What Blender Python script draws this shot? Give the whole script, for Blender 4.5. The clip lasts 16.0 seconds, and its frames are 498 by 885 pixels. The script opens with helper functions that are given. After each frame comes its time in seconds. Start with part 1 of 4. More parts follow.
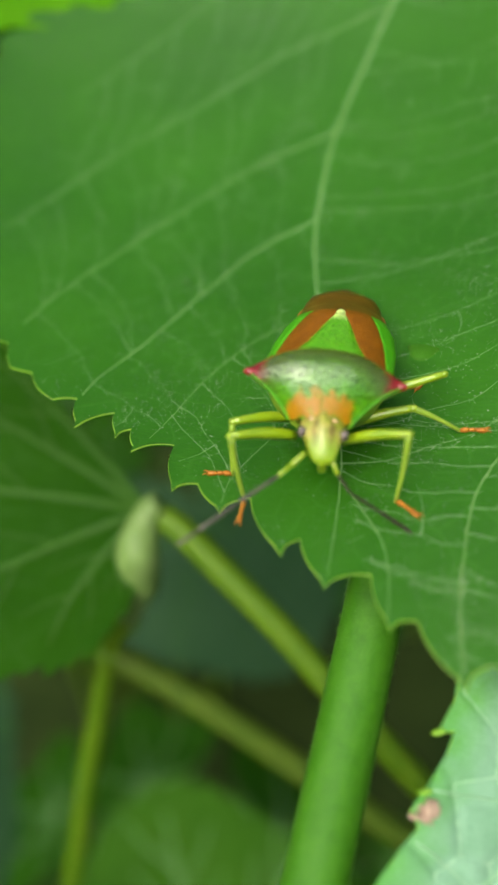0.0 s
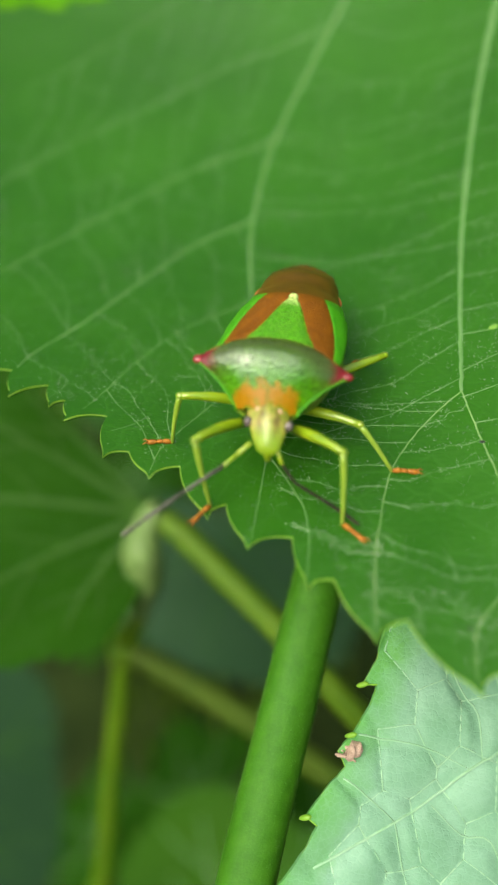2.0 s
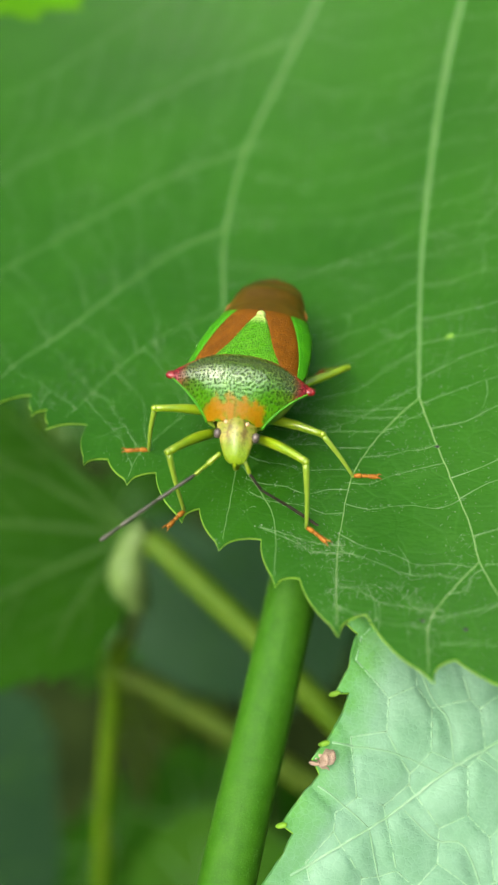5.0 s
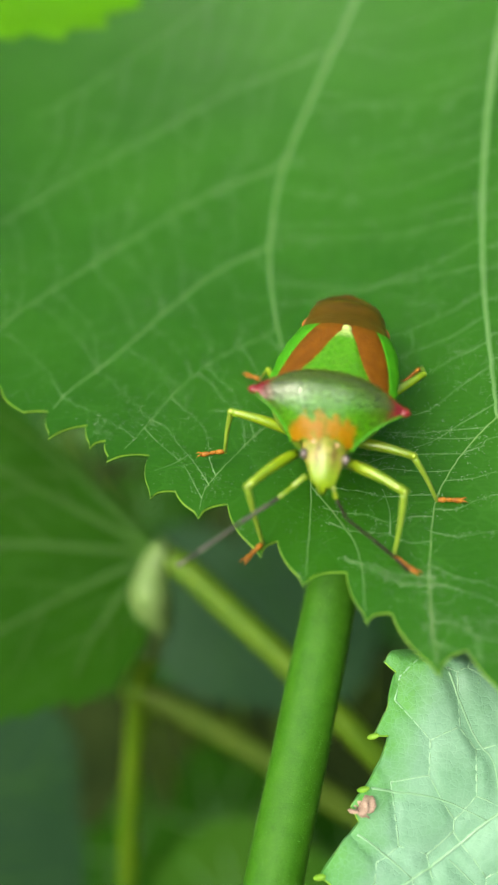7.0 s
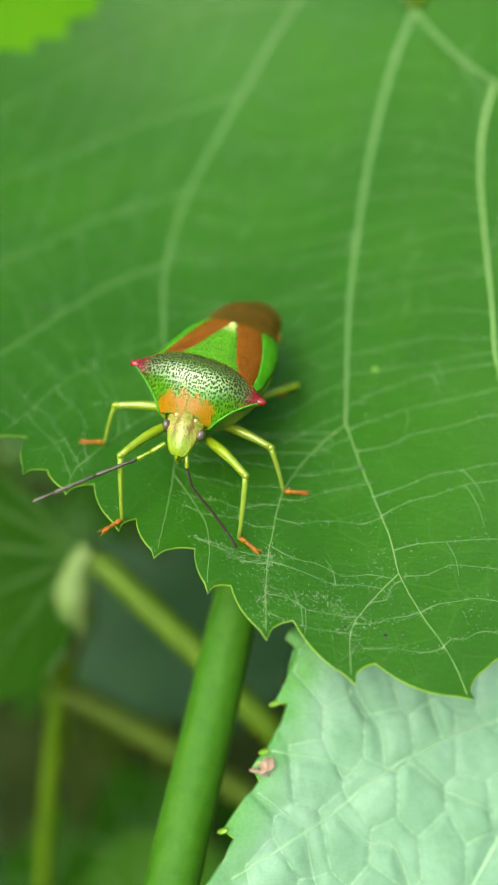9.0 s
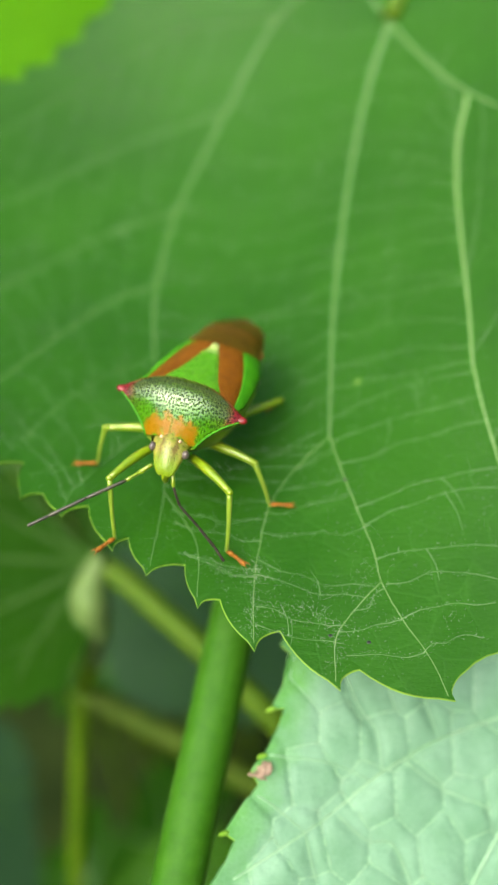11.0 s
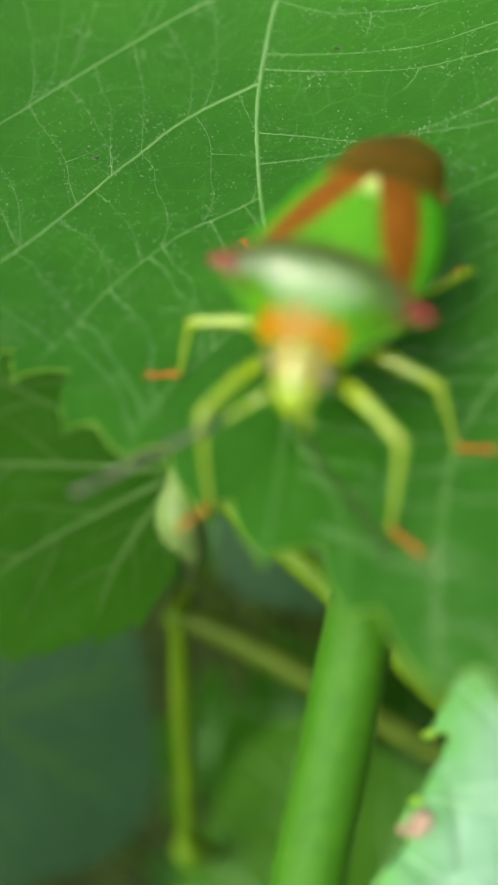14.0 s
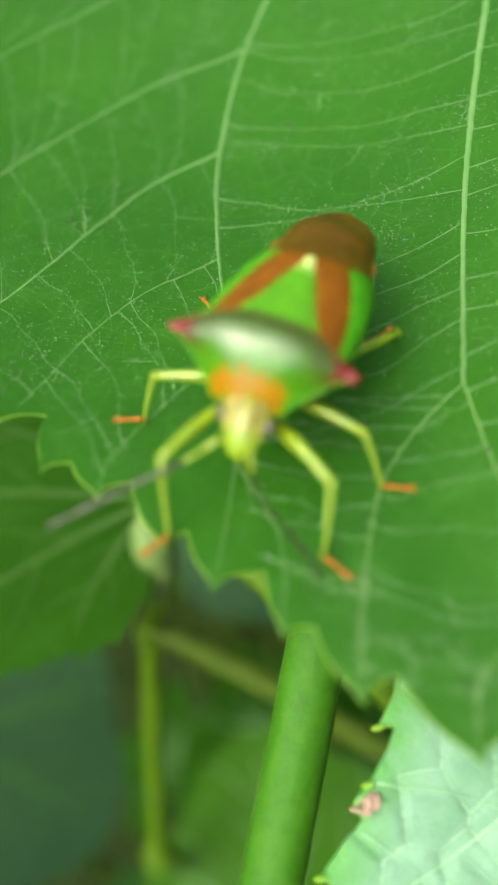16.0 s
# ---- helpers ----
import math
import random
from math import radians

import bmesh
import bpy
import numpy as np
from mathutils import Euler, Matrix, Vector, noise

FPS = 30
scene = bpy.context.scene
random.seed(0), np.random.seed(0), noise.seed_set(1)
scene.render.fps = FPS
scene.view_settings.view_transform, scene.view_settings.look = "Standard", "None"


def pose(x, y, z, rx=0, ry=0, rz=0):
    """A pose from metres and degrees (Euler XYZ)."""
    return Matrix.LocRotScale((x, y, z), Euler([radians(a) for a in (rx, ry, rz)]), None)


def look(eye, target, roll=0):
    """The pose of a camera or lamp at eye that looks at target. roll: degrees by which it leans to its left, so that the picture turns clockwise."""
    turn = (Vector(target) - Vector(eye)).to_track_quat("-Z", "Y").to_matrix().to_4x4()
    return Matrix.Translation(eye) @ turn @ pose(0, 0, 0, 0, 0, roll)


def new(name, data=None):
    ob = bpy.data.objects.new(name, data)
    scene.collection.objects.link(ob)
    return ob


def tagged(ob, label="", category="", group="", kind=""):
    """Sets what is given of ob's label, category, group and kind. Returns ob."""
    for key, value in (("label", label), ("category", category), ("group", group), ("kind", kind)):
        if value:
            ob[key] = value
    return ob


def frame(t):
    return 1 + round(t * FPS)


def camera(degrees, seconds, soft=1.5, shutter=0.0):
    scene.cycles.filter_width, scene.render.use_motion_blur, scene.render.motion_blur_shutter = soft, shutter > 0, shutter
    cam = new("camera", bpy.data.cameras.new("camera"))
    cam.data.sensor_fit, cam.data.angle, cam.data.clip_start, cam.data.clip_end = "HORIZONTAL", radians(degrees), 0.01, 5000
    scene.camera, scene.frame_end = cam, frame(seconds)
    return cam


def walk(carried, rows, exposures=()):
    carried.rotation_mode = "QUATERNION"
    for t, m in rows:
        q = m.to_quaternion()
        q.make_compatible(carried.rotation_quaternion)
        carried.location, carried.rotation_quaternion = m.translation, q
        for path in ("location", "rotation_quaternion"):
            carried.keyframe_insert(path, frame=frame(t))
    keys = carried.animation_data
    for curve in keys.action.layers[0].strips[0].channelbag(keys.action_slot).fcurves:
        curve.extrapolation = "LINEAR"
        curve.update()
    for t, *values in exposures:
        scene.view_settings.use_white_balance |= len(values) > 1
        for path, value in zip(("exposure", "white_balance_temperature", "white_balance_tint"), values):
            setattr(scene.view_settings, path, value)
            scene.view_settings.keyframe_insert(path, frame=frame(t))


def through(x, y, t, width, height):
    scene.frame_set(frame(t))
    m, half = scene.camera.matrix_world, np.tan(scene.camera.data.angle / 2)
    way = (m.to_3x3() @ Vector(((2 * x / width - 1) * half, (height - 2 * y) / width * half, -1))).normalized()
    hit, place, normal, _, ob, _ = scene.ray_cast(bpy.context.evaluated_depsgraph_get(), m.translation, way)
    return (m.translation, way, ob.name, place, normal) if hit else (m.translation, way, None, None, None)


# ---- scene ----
from mathutils import geometry

FOV = 36.0
cam = camera(FOV, 16.0, soft=2.4)
cam.data.dof.use_dof = True
cam.data.dof.focus_distance = 0.0460
cam.data.dof.aperture_fstop = 25.0
CAMERA_ROWS = [
    (0.0, pose(-0.00871, 0.00990, 0.39248, 45.00, -1.75, 1.99)),
    (0.5, pose(-0.00483, 0.00629, 0.39610, 45.78, 1.70, 3.71)),
    (1.0, pose(-0.00465, 0.00569, 0.39607, 46.24, 1.00, 2.62)),
    (1.5, pose(-0.00154, 0.00454, 0.39827, 45.71, 3.36, 3.38)),
    (2.0, pose(-0.00215, 0.00350, 0.39691, 46.86, 1.98, 3.83)),
    (2.5, pose(-0.00167, 0.00104, 0.39863, 47.76, 2.07, 2.45)),
    (3.0, pose(-0.00105, 0.00045, 0.39894, 48.51, 2.55, 2.78)),
    (5.5, pose(-0.00018, 0.00385, 0.39768, 48.36, 3.17, 2.92)),
    (6.0, pose(-0.00070, 0.00558, 0.39757, 47.44, 4.10, 2.92)),
    (6.5, pose(-0.00151, 0.00576, 0.39715, 47.80, 3.50, 2.59)),
    (7.0, pose(-0.00119, 0.00542, 0.39787, 48.03, 4.34, 3.13)),
    (7.5, pose(-0.00074, 0.00448, 0.39825, 48.36, 3.58, 2.77)),
    (8.0, pose(0.00203, 0.00411, 0.39811, 47.81, 4.65, 1.49)),
    (8.5, pose(0.00130, 0.00123, 0.40026, 49.13, 2.61, 1.13)),
    (9.0, pose(-0.00000, 0.00000, 0.40000, 50.00, 0.00, 0.00)),
    (11.5, pose(0.00346, -0.00012, 0.40211, 49.42, 3.98, 0.63)),
    (12.0, pose(0.00271, 0.00038, 0.40064, 49.71, 4.22, 1.21)),
    (12.5, pose(0.00310, 0.00164, 0.40044, 50.01, 5.07, 1.71)),
    (13.0, pose(0.00143, 0.00849, 0.39646, 47.44, 6.21, 4.57)),
    (13.5, pose(-0.00120, 0.01372, 0.39236, 43.02, 7.45, 6.80)),
    (14.0, pose(0.00074, 0.01560, 0.38952, 39.93, 9.72, 5.62)),
    (14.5, pose(0.00267, 0.01588, 0.38937, 39.25, 7.87, 2.82)),
    (15.0, pose(0.00286, 0.01568, 0.39111, 39.88, 8.11, 2.00)),
    (15.5, pose(0.00164, 0.01346, 0.39392, 40.08, 8.80, 3.21)),
    (16.0, pose(0.00119, 0.01287, 0.39525, 40.46, 7.69, 3.24)),
]
EXPOSURE = 1.32
walk(cam, CAMERA_ROWS, [(t, EXPOSURE + e) for t, e in ((0.0, -0.15), (0.5, -0.12), (1.5, -0.1), (3.0, -0.06), (7.0, 0.02), (9.0, 0.03), (11.5, 0.02), (12.5, -0.24), (13.0, -0.28), (14.0, 0.06), (15.0, 0.16), (16.0, 0.22))])

# ---- light: open shade under a bright sky ----
world = bpy.data.worlds.new("sky")
scene.world = world
world.use_nodes = True
wn = world.node_tree.nodes
sky = wn.new("ShaderNodeTexSky")
sky.sky_type = "NISHITA"
sky.sun_disc = False
sky.sun_elevation = radians(53)
sky.sun_rotation = radians(218)
sky.dust_density = 6.0
sky.air_density = 0.7
wn["Background"].inputs["Strength"].default_value = 0.15
world.node_tree.links.new(sky.outputs["Color"], wn["Background"].inputs["Color"])
sun = new("sun", bpy.data.lights.new("sun", "SUN"))
sun.data.energy, sun.data.angle, sun.data.color = 1.4, radians(75), (1.0, 0.985, 0.90)
sun.matrix_world = look((-0.37, -0.43, 1.17), (0, 0.04, 0.37))
scene.view_settings.exposure = EXPOSURE
scene.view_settings.gamma = 1.0


# ---- materials ----
class Mat:
    """A node material with a Principled shader and short ways to add nodes."""

    def __init__(self, name):
        self.mat = bpy.data.materials.new(name)
        self.mat.use_nodes = True
        self.t = self.mat.node_tree
        self.p = self.t.nodes["Principled BSDF"]
        self.out = self.t.nodes["Material Output"]
        tc = self.t.nodes.new("ShaderNodeTexCoord")
        self.mm = self.n("ShaderNodeVectorMath", operation="SCALE")
        self.link(tc.outputs["Object"], self.mm.inputs[0])
        self.mm.inputs["Scale"].default_value = 1000.0
        self.co = self.mm.outputs[0]

    def n(self, kind, **props):
        node = self.t.nodes.new(kind)
        if "operation" in props:
            node.operation = props["operation"]
        if "feature" in props:
            node.feature = props["feature"]
        return node

    def link(self, a, b):
        self.t.links.new(a, b)

    def put(self, a, socket):
        if hasattr(a, "is_linked"):
            self.link(a, socket)
        else:
            socket.default_value = a

    def noise(self, scale, detail=3.0, rough=0.55, stretch=None):
        node = self.n("ShaderNodeTexNoise")
        co = self.co
        if stretch:
            s = self.n("ShaderNodeVectorMath", operation="MULTIPLY")
            self.link(co, s.inputs[0])
            s.inputs[1].default_value = stretch
            co = s.outputs[0]
        self.link(co, node.inputs["Vector"])
        node.inputs["Scale"].default_value = scale
        node.inputs["Detail"].default_value = detail
        node.inputs["Roughness"].default_value = rough
        return node.outputs["Fac"]

    def cells(self, scale, feature="F1", jitter=1.0, flat=False):
        node = self.n("ShaderNodeTexVoronoi", feature=feature)
        node.voronoi_dimensions = "2D" if flat else "3D"
        self.link(self.co, node.inputs["Vector"])
        node.inputs["Scale"].default_value = scale
        node.inputs["Randomness"].default_value = jitter
        return node.outputs["Distance"]

    def ramp(self, fac, lo, hi, a=0.0, b=1.0):
        node = self.n("ShaderNodeMapRange")
        self.link(fac, node.inputs["Value"])
        for name, v in (("From Min", lo), ("From Max", hi), ("To Min", a), ("To Max", b)):
            node.inputs[name].default_value = v
        return node.outputs["Result"]

    def math(self, op, a, b=0.0):
        node = self.n("ShaderNodeMath", operation=op)
        self.put(a, node.inputs[0])
        self.put(b, node.inputs[1])
        return node.outputs[0]

    def mix(self, fac, a, b):
        node = self.n("ShaderNodeMix")
        node.data_type = "RGBA"
        self.put(fac, node.inputs["Factor"])
        self.put(a, node.inputs["A"])
        self.put(b, node.inputs["B"])
        return node.outputs["Result"]

    def xyz(self):
        node = self.n("ShaderNodeSeparateXYZ")
        self.link(self.co, node.inputs[0])
        return node.outputs

    def bump(self, height, strength, dist):
        node = self.n("ShaderNodeBump")
        node.inputs["Strength"].default_value = strength
        node.inputs["Distance"].default_value = dist * 0.001
        self.link(height, node.inputs["Height"])
        self.link(node.outputs[0], self.p.inputs["Normal"])
        return node.outputs[0]

    def shine(self, rough, spec=0.5, coat=0.0):
        self.put(rough, self.p.inputs["Roughness"])
        self.p.inputs["Specular IOR Level"].default_value = spec
        self.p.inputs["Coat Weight"].default_value = coat
        self.p.inputs["Coat Roughness"].default_value = 0.25
        return self

    def colour(self, c):
        self.put(c, self.p.inputs["Base Color"])
        self.base = c
        return self

    def thin(self, share, c, normal=None):
        """Lets part of the light through, as thin plant tissue does."""
        tr = self.n("ShaderNodeBsdfTranslucent")
        self.put(c, tr.inputs["Color"])
        if normal is not None:
            self.link(normal, tr.inputs["Normal"])
        m = self.n("ShaderNodeMixShader")
        m.inputs[0].default_value = share
        self.link(self.p.outputs[0], m.inputs[1])
        self.link(tr.outputs[0], m.inputs[2])
        self.link(m.outputs[0], self.out.inputs["Surface"])
        return self


def leaf_material(name, dark, light, through, share=0.35, rough=0.42, cell=0.55, relief=0.25, dust=0.0, spec=0.5, blotch=0.06, swell=0.0, rim=None, lines=0.46, crepe=0.0):
    m = Mat(name)
    big = m.ramp(m.noise(blotch, 3), 0.35, 0.65)
    fine = m.ramp(m.noise(1.6, 4, 0.65), 0.3, 0.7)
    base = m.mix(m.math("ADD", m.math("MULTIPLY", big, 0.65), m.math("MULTIPLY", fine, 0.35)), (*dark, 1), (*light, 1))
    # greener along one edge, where the sheen held in the base colour stops
    if rim:
        x, y, _ = m.xyz()
        away = m.math("ADD", m.math("ADD", m.math("MULTIPLY", x, rim[0]), m.math("MULTIPLY", y, rim[1])), rim[2])
        away = m.math("ADD", away, m.ramp(m.noise(0.5, 3), 0.2, 0.8, -1.0, 1.0))
        base = m.mix(m.ramp(away, 0.2, 2.6, 0.8, 0.0), base, (0.055, 0.26, 0.010, 1))
    net = m.ramp(m.cells(cell, "DISTANCE_TO_EDGE"), 0.0, 0.06, 1.0, 0.0)
    fine_net = m.ramp(m.cells(cell * 3.2, "DISTANCE_TO_EDGE"), 0.0, 0.12, 1.0, 0.0)
    vein = tuple(min(1.0, v * 1.35 + 0.012) for v in light)
    base = m.mix(m.math("MULTIPLY", m.math("MULTIPLY", net, m.ramp(m.noise(0.3, 3), 0.35, 0.6)), lines), base, (*vein, 1))
    base = m.mix(m.math("MULTIPLY", fine_net, 0.12), base, (*vein, 1))
    if dust:
        speck = m.ramp(m.noise(5.5, 2, 0.5), 0.66, 0.72)
        patch = m.ramp(m.noise(0.16, 3, 0.6), 0.46, 0.66)
        base = m.mix(m.math("MULTIPLY", m.math("MULTIPLY", speck, patch), dust), base, (0.55, 0.62, 0.5, 1))
    m.colour(base).shine(m.ramp(m.noise(0.8, 3), 0.3, 0.7, rough - 0.07, rough + 0.1), spec)
    h = m.math("ADD", m.math("MULTIPLY", m.math("ADD", m.math("MULTIPLY", net, min(1.0, 2.2 * lines)), m.math("MULTIPLY", fine_net, 0.35)), -1.0), m.math("MULTIPLY", m.noise(1.1, 3), 0.8))
    h = m.math("ADD", h, m.math("MULTIPLY", m.noise(2.3, 3, 0.6, (0.6, 1.5, 1.0)), crepe))
    h = m.math("ADD", h, m.math("MULTIPLY", m.noise(0.16, 2), swell))
    nrm = m.bump(h, 0.5, relief)
    m.thin(share, (*through, 1), nrm)
    return m.mat


def plain(name, c1, c2, scale=1.0, rough=0.4, spec=0.5, relief=0.03, share=0.0, through=None, stretch=None, coat=0.0):
    m = Mat(name)
    f = m.math("ADD", m.math("MULTIPLY", m.noise(scale, 3, 0.6, stretch), 0.6), m.math("MULTIPLY", m.noise(scale * 6, 3, 0.6, stretch), 0.4))
    m.colour(m.mix(m.ramp(f, 0.35, 0.65), (*c1, 1), (*c2, 1))).shine(rough, spec, coat)
    m.bump(m.noise(scale * 8, 3, 0.6, stretch), 0.5, relief)
    if share:
        m.thin(share, (*through, 1))
    return m.mat


LEAF = leaf_material("leaf_green", (0.013, 0.080, 0.0014), (0.027, 0.131, 0.0028), (0.06, 0.335, 0.004), 0.34, 0.44, 0.45, 0.02, 0.34, 0.22, swell=22.0, crepe=4.0)
# Sky sheen on the glossy blade is put into this pale bluish green.
LEAF_SHEEN = leaf_material("leaf_sheen", (0.120, 0.275, 0.145), (0.185, 0.355, 0.220), (0.16, 0.44, 0.03), 0.15, 0.52, 0.8, 0.05, 0.0, 0.4, 0.3, rim=(0.878, -0.479, 3.2), lines=0.10, crepe=1.6)
# Shade deeper in the foliage is put into this darker copy of the green.
LEAF_SHADED = leaf_material("leaf_shaded", (0.009, 0.050, 0.001), (0.017, 0.076, 0.002), (0.05, 0.20, 0.002), 0.3, 0.7, 0.2, 0.06, 0.0, 0.05)
# Direct sun on one leaf is put into this brighter, yellower green.
LEAF_SUNLIT = leaf_material("leaf_sunlit", (0.065, 0.235, 0.001), (0.10, 0.30, 0.002), (0.25, 0.57, 0.002), 0.5, 0.5, 0.2, 0.06, 0.0, 0.08)
# Leaves lower down: shade coloured in as a greyer, darker green.
LEAF_SHADED_GREY = leaf_material("leaf_shaded_grey", (0.012, 0.056, 0.006), (0.024, 0.085, 0.012), (0.05, 0.18, 0.008), 0.3, 0.6, 0.2, 0.1, 0.0, 0.08)
# Bluish haze over the far, shaded leaves is put into this grey-green.
LEAF_FAR_HAZE = leaf_material("leaf_far_haze", (0.012, 0.046, 0.014), (0.023, 0.068, 0.024), (0.06, 0.16, 0.02), 0.3, 0.6, 0.2, 0.1, 0.0, 0.10)
LEAF_MID = leaf_material("leaf_mid", (0.018, 0.075, 0.0015), (0.030, 0.105, 0.002), (0.06, 0.22, 0.002), 0.3, 0.6, 0.2, 0.1, 0.0, 0.06)
VEIN = plain("vein", (0.085, 0.225, 0.045), (0.135, 0.285, 0.085), 0.5, 0.45, 0.4, 0.02, 0.3, (0.25, 0.5, 0.08))
VEIN_FINE = plain("vein_fine", (0.08, 0.22, 0.05), (0.20, 0.36, 0.15), 1.5, 0.45, 0.3, 0.02, 0.3, (0.2, 0.45, 0.06))
VEIN_BRIGHT = plain("vein_bright", (0.15, 0.33, 0.07), (0.24, 0.42, 0.14), 1.5, 0.45, 0.4, 0.03, 0.3, (0.3, 0.55, 0.12))
VEIN_PALE = plain("vein_pale", (0.20, 0.40, 0.20), (0.28, 0.48, 0.28), 0.5, 0.4, 0.5, 0.02, 0.2, (0.2, 0.45, 0.08))
MARGIN = plain("leaf_margin", (0.15, 0.36, 0.020), (0.24, 0.46, 0.035), 0.4, 0.4, 0.5, 0.02, 0.45, (0.4, 0.66, 0.04))
STEM = plain("stem_green", (0.024, 0.110, 0.003), (0.046, 0.160, 0.008), 1.3, 0.45, 0.14, 0.10, 0.1, (0.15, 0.4, 0.03), (1, 1, 0.6))
PETIOLE = plain("petiole", (0.050, 0.125, 0.003), (0.090, 0.175, 0.006), 0.4, 0.5, 0.2, 0.05, 0.12, (0.15, 0.36, 0.01), (1, 1, 0.3))
PETIOLE_PALE = plain("petiole_pale", (0.10, 0.185, 0.038), (0.155, 0.25, 0.072), 0.3, 0.5, 0.3, 0.05, 0.1, (0.2, 0.4, 0.05))
PETIOLE_DULL = plain("petiole_dull", (0.035, 0.075, 0.004), (0.065, 0.11, 0.009), 0.4, 0.6, 0.15, 0.05, 0.1, (0.1, 0.25, 0.01), (1, 1, 0.3))
DRY = plain("dry_tip", (0.22, 0.15, 0.10), (0.38, 0.29, 0.20), 2.2, 0.7, 0.2, 0.1)
SOIL = plain("mossy_soil", (0.008, 0.018, 0.003), (0.024, 0.042, 0.008), 0.03, 0.95, 0.1, 3.0)
# Vein colour darkened to go with the shaded leaves.
VEIN_DULL = plain("vein_dull", (0.022, 0.085, 0.003), (0.034, 0.11, 0.006), 0.4, 0.5, 0.2, 0.02, 0.2, (0.08, 0.25, 0.01))
STEM_HAIR = plain("stem_hair", (0.05, 0.18, 0.012), (0.10, 0.26, 0.035), 1.0, 0.6, 0.3, 0.01)
HAIR = plain("leaf_hair", (0.24, 0.36, 0.19), (0.44, 0.54, 0.36), 1.0, 0.6, 0.3, 0.01)


# ---- geometry helpers, all in millimetres ----
def part(name, bm, material, parent=None, label="", smooth=True):
    """Links a bmesh, given in millimetres, as one mesh object under a thing."""
    bmesh.ops.transform(bm, matrix=Matrix.Scale(0.001, 4), verts=bm.verts)
    bmesh.ops.recalc_face_normals(bm, faces=bm.faces)
    me = bpy.data.meshes.new(name)
    bm.to_mesh(me)
    bm.free()
    if smooth:
        me.shade_smooth()
    me.materials.append(material)
    ob = new(name, me)
    if parent is not None:
        ob.parent = parent
    if label:
        tagged(ob, label)
    return ob


def empty(name, m):
    ob = new(name)
    ob.empty_display_size = 0.005
    ob.matrix_world = m
    return ob


def spline(pts, step):
    """Catmull-Rom through points, resampled about every step."""
    pts = [Vector(p) for p in pts]
    ext = [pts[0] * 2 - pts[1], *pts, pts[-1] * 2 - pts[-2]]
    out = []
    for a, b, c, d in zip(ext, ext[1:], ext[2:], ext[3:]):
        k = max(2, int((c - b).length / step))
        for i in range(k):
            t = i / k
            out.append(0.5 * ((2 * b) + (c - a) * t + (2 * a - 5 * b + 4 * c - d) * t * t + (3 * b - a - 3 * c + d) * t ** 3))
    return [*out, pts[-1]]


def tube(bm, path, radii, sides=8, flat=1.0, up=Vector((0, 0, 1)), cap=True):
    """A tube along a path; radii: a number for each point. flat squeezes it along up."""
    rings = []
    for i, p in enumerate(path):
        d = (path[min(i + 1, len(path) - 1)] - path[max(i - 1, 0)]).normalized()
        side = d.cross(up)
        side = side.normalized() if side.length > 1e-4 else Vector((1, 0, 0))
        top = side.cross(d).normalized()
        rings.append([bm.verts.new(p + radii[i] * (side * math.cos(a) + top * flat * math.sin(a)))
                      for a in (2 * math.pi * k / sides for k in range(sides))])
    for a, b in zip(rings, rings[1:]):
        for k in range(sides):
            bm.faces.new((a[k], a[(k + 1) % sides], b[(k + 1) % sides], b[k]))
    if cap:
        bm.faces.new(rings[0][::-1])
        bm.faces.new(rings[-1])
    return rings


def taper(n, a, b, power=1.0):
    return [a + (b - a) * (i / max(1, n - 1)) ** power for i in range(n)]


def grid(bm, rows):
    """Quads over rows of points of equal length."""
    vs = [[bm.verts.new(p) for p in row] for row in rows]
    for a, b in zip(vs, vs[1:]):
        for k in range(len(a) - 1):
            bm.faces.new((a[k], a[k + 1], b[k + 1], b[k]))
    return vs


def ellipsoid(bm, centre, radii, turn=None, seg=16, rings=10):
    m = Matrix.Translation(centre) @ (turn or Matrix()) @ Matrix.Diagonal((*radii, 1))
    bmesh.ops.create_uvsphere(bm, u_segments=seg, v_segments=rings, radius=1.0, matrix=m)


def blade(centre, outline, inner, height, rings=34, edge_from=0.72):
    """A leaf blade: a fan of rings from the petiole's end to a toothed outline, lifted by height(x, y)."""
    bm = bmesh.new()
    c = Vector(centre)
    rows = []
    for r in range(1, rings + 1):
        t = r / rings
        k = max(0.0, (t - edge_from) / (1 - edge_from)) ** 1.6
        row = []
        for o, i in zip(outline, inner):
            q = c + (Vector(i) * (1 - k) + Vector(o) * k - c) * t
            row.append(bm.verts.new((q.x, q.y, height(q.x, q.y))))
        rows.append(row)
    n = len(outline)
    hub = bm.verts.new((c.x, c.y, height(c.x, c.y)))
    for k in range(n):
        bm.faces.new((hub, rows[0][k], rows[0][(k + 1) % n]))
    for a, b in zip(rows, rows[1:]):
        for k in range(n):
            bm.faces.new((a[k], b[k], b[(k + 1) % n], a[(k + 1) % n]))
    return bm


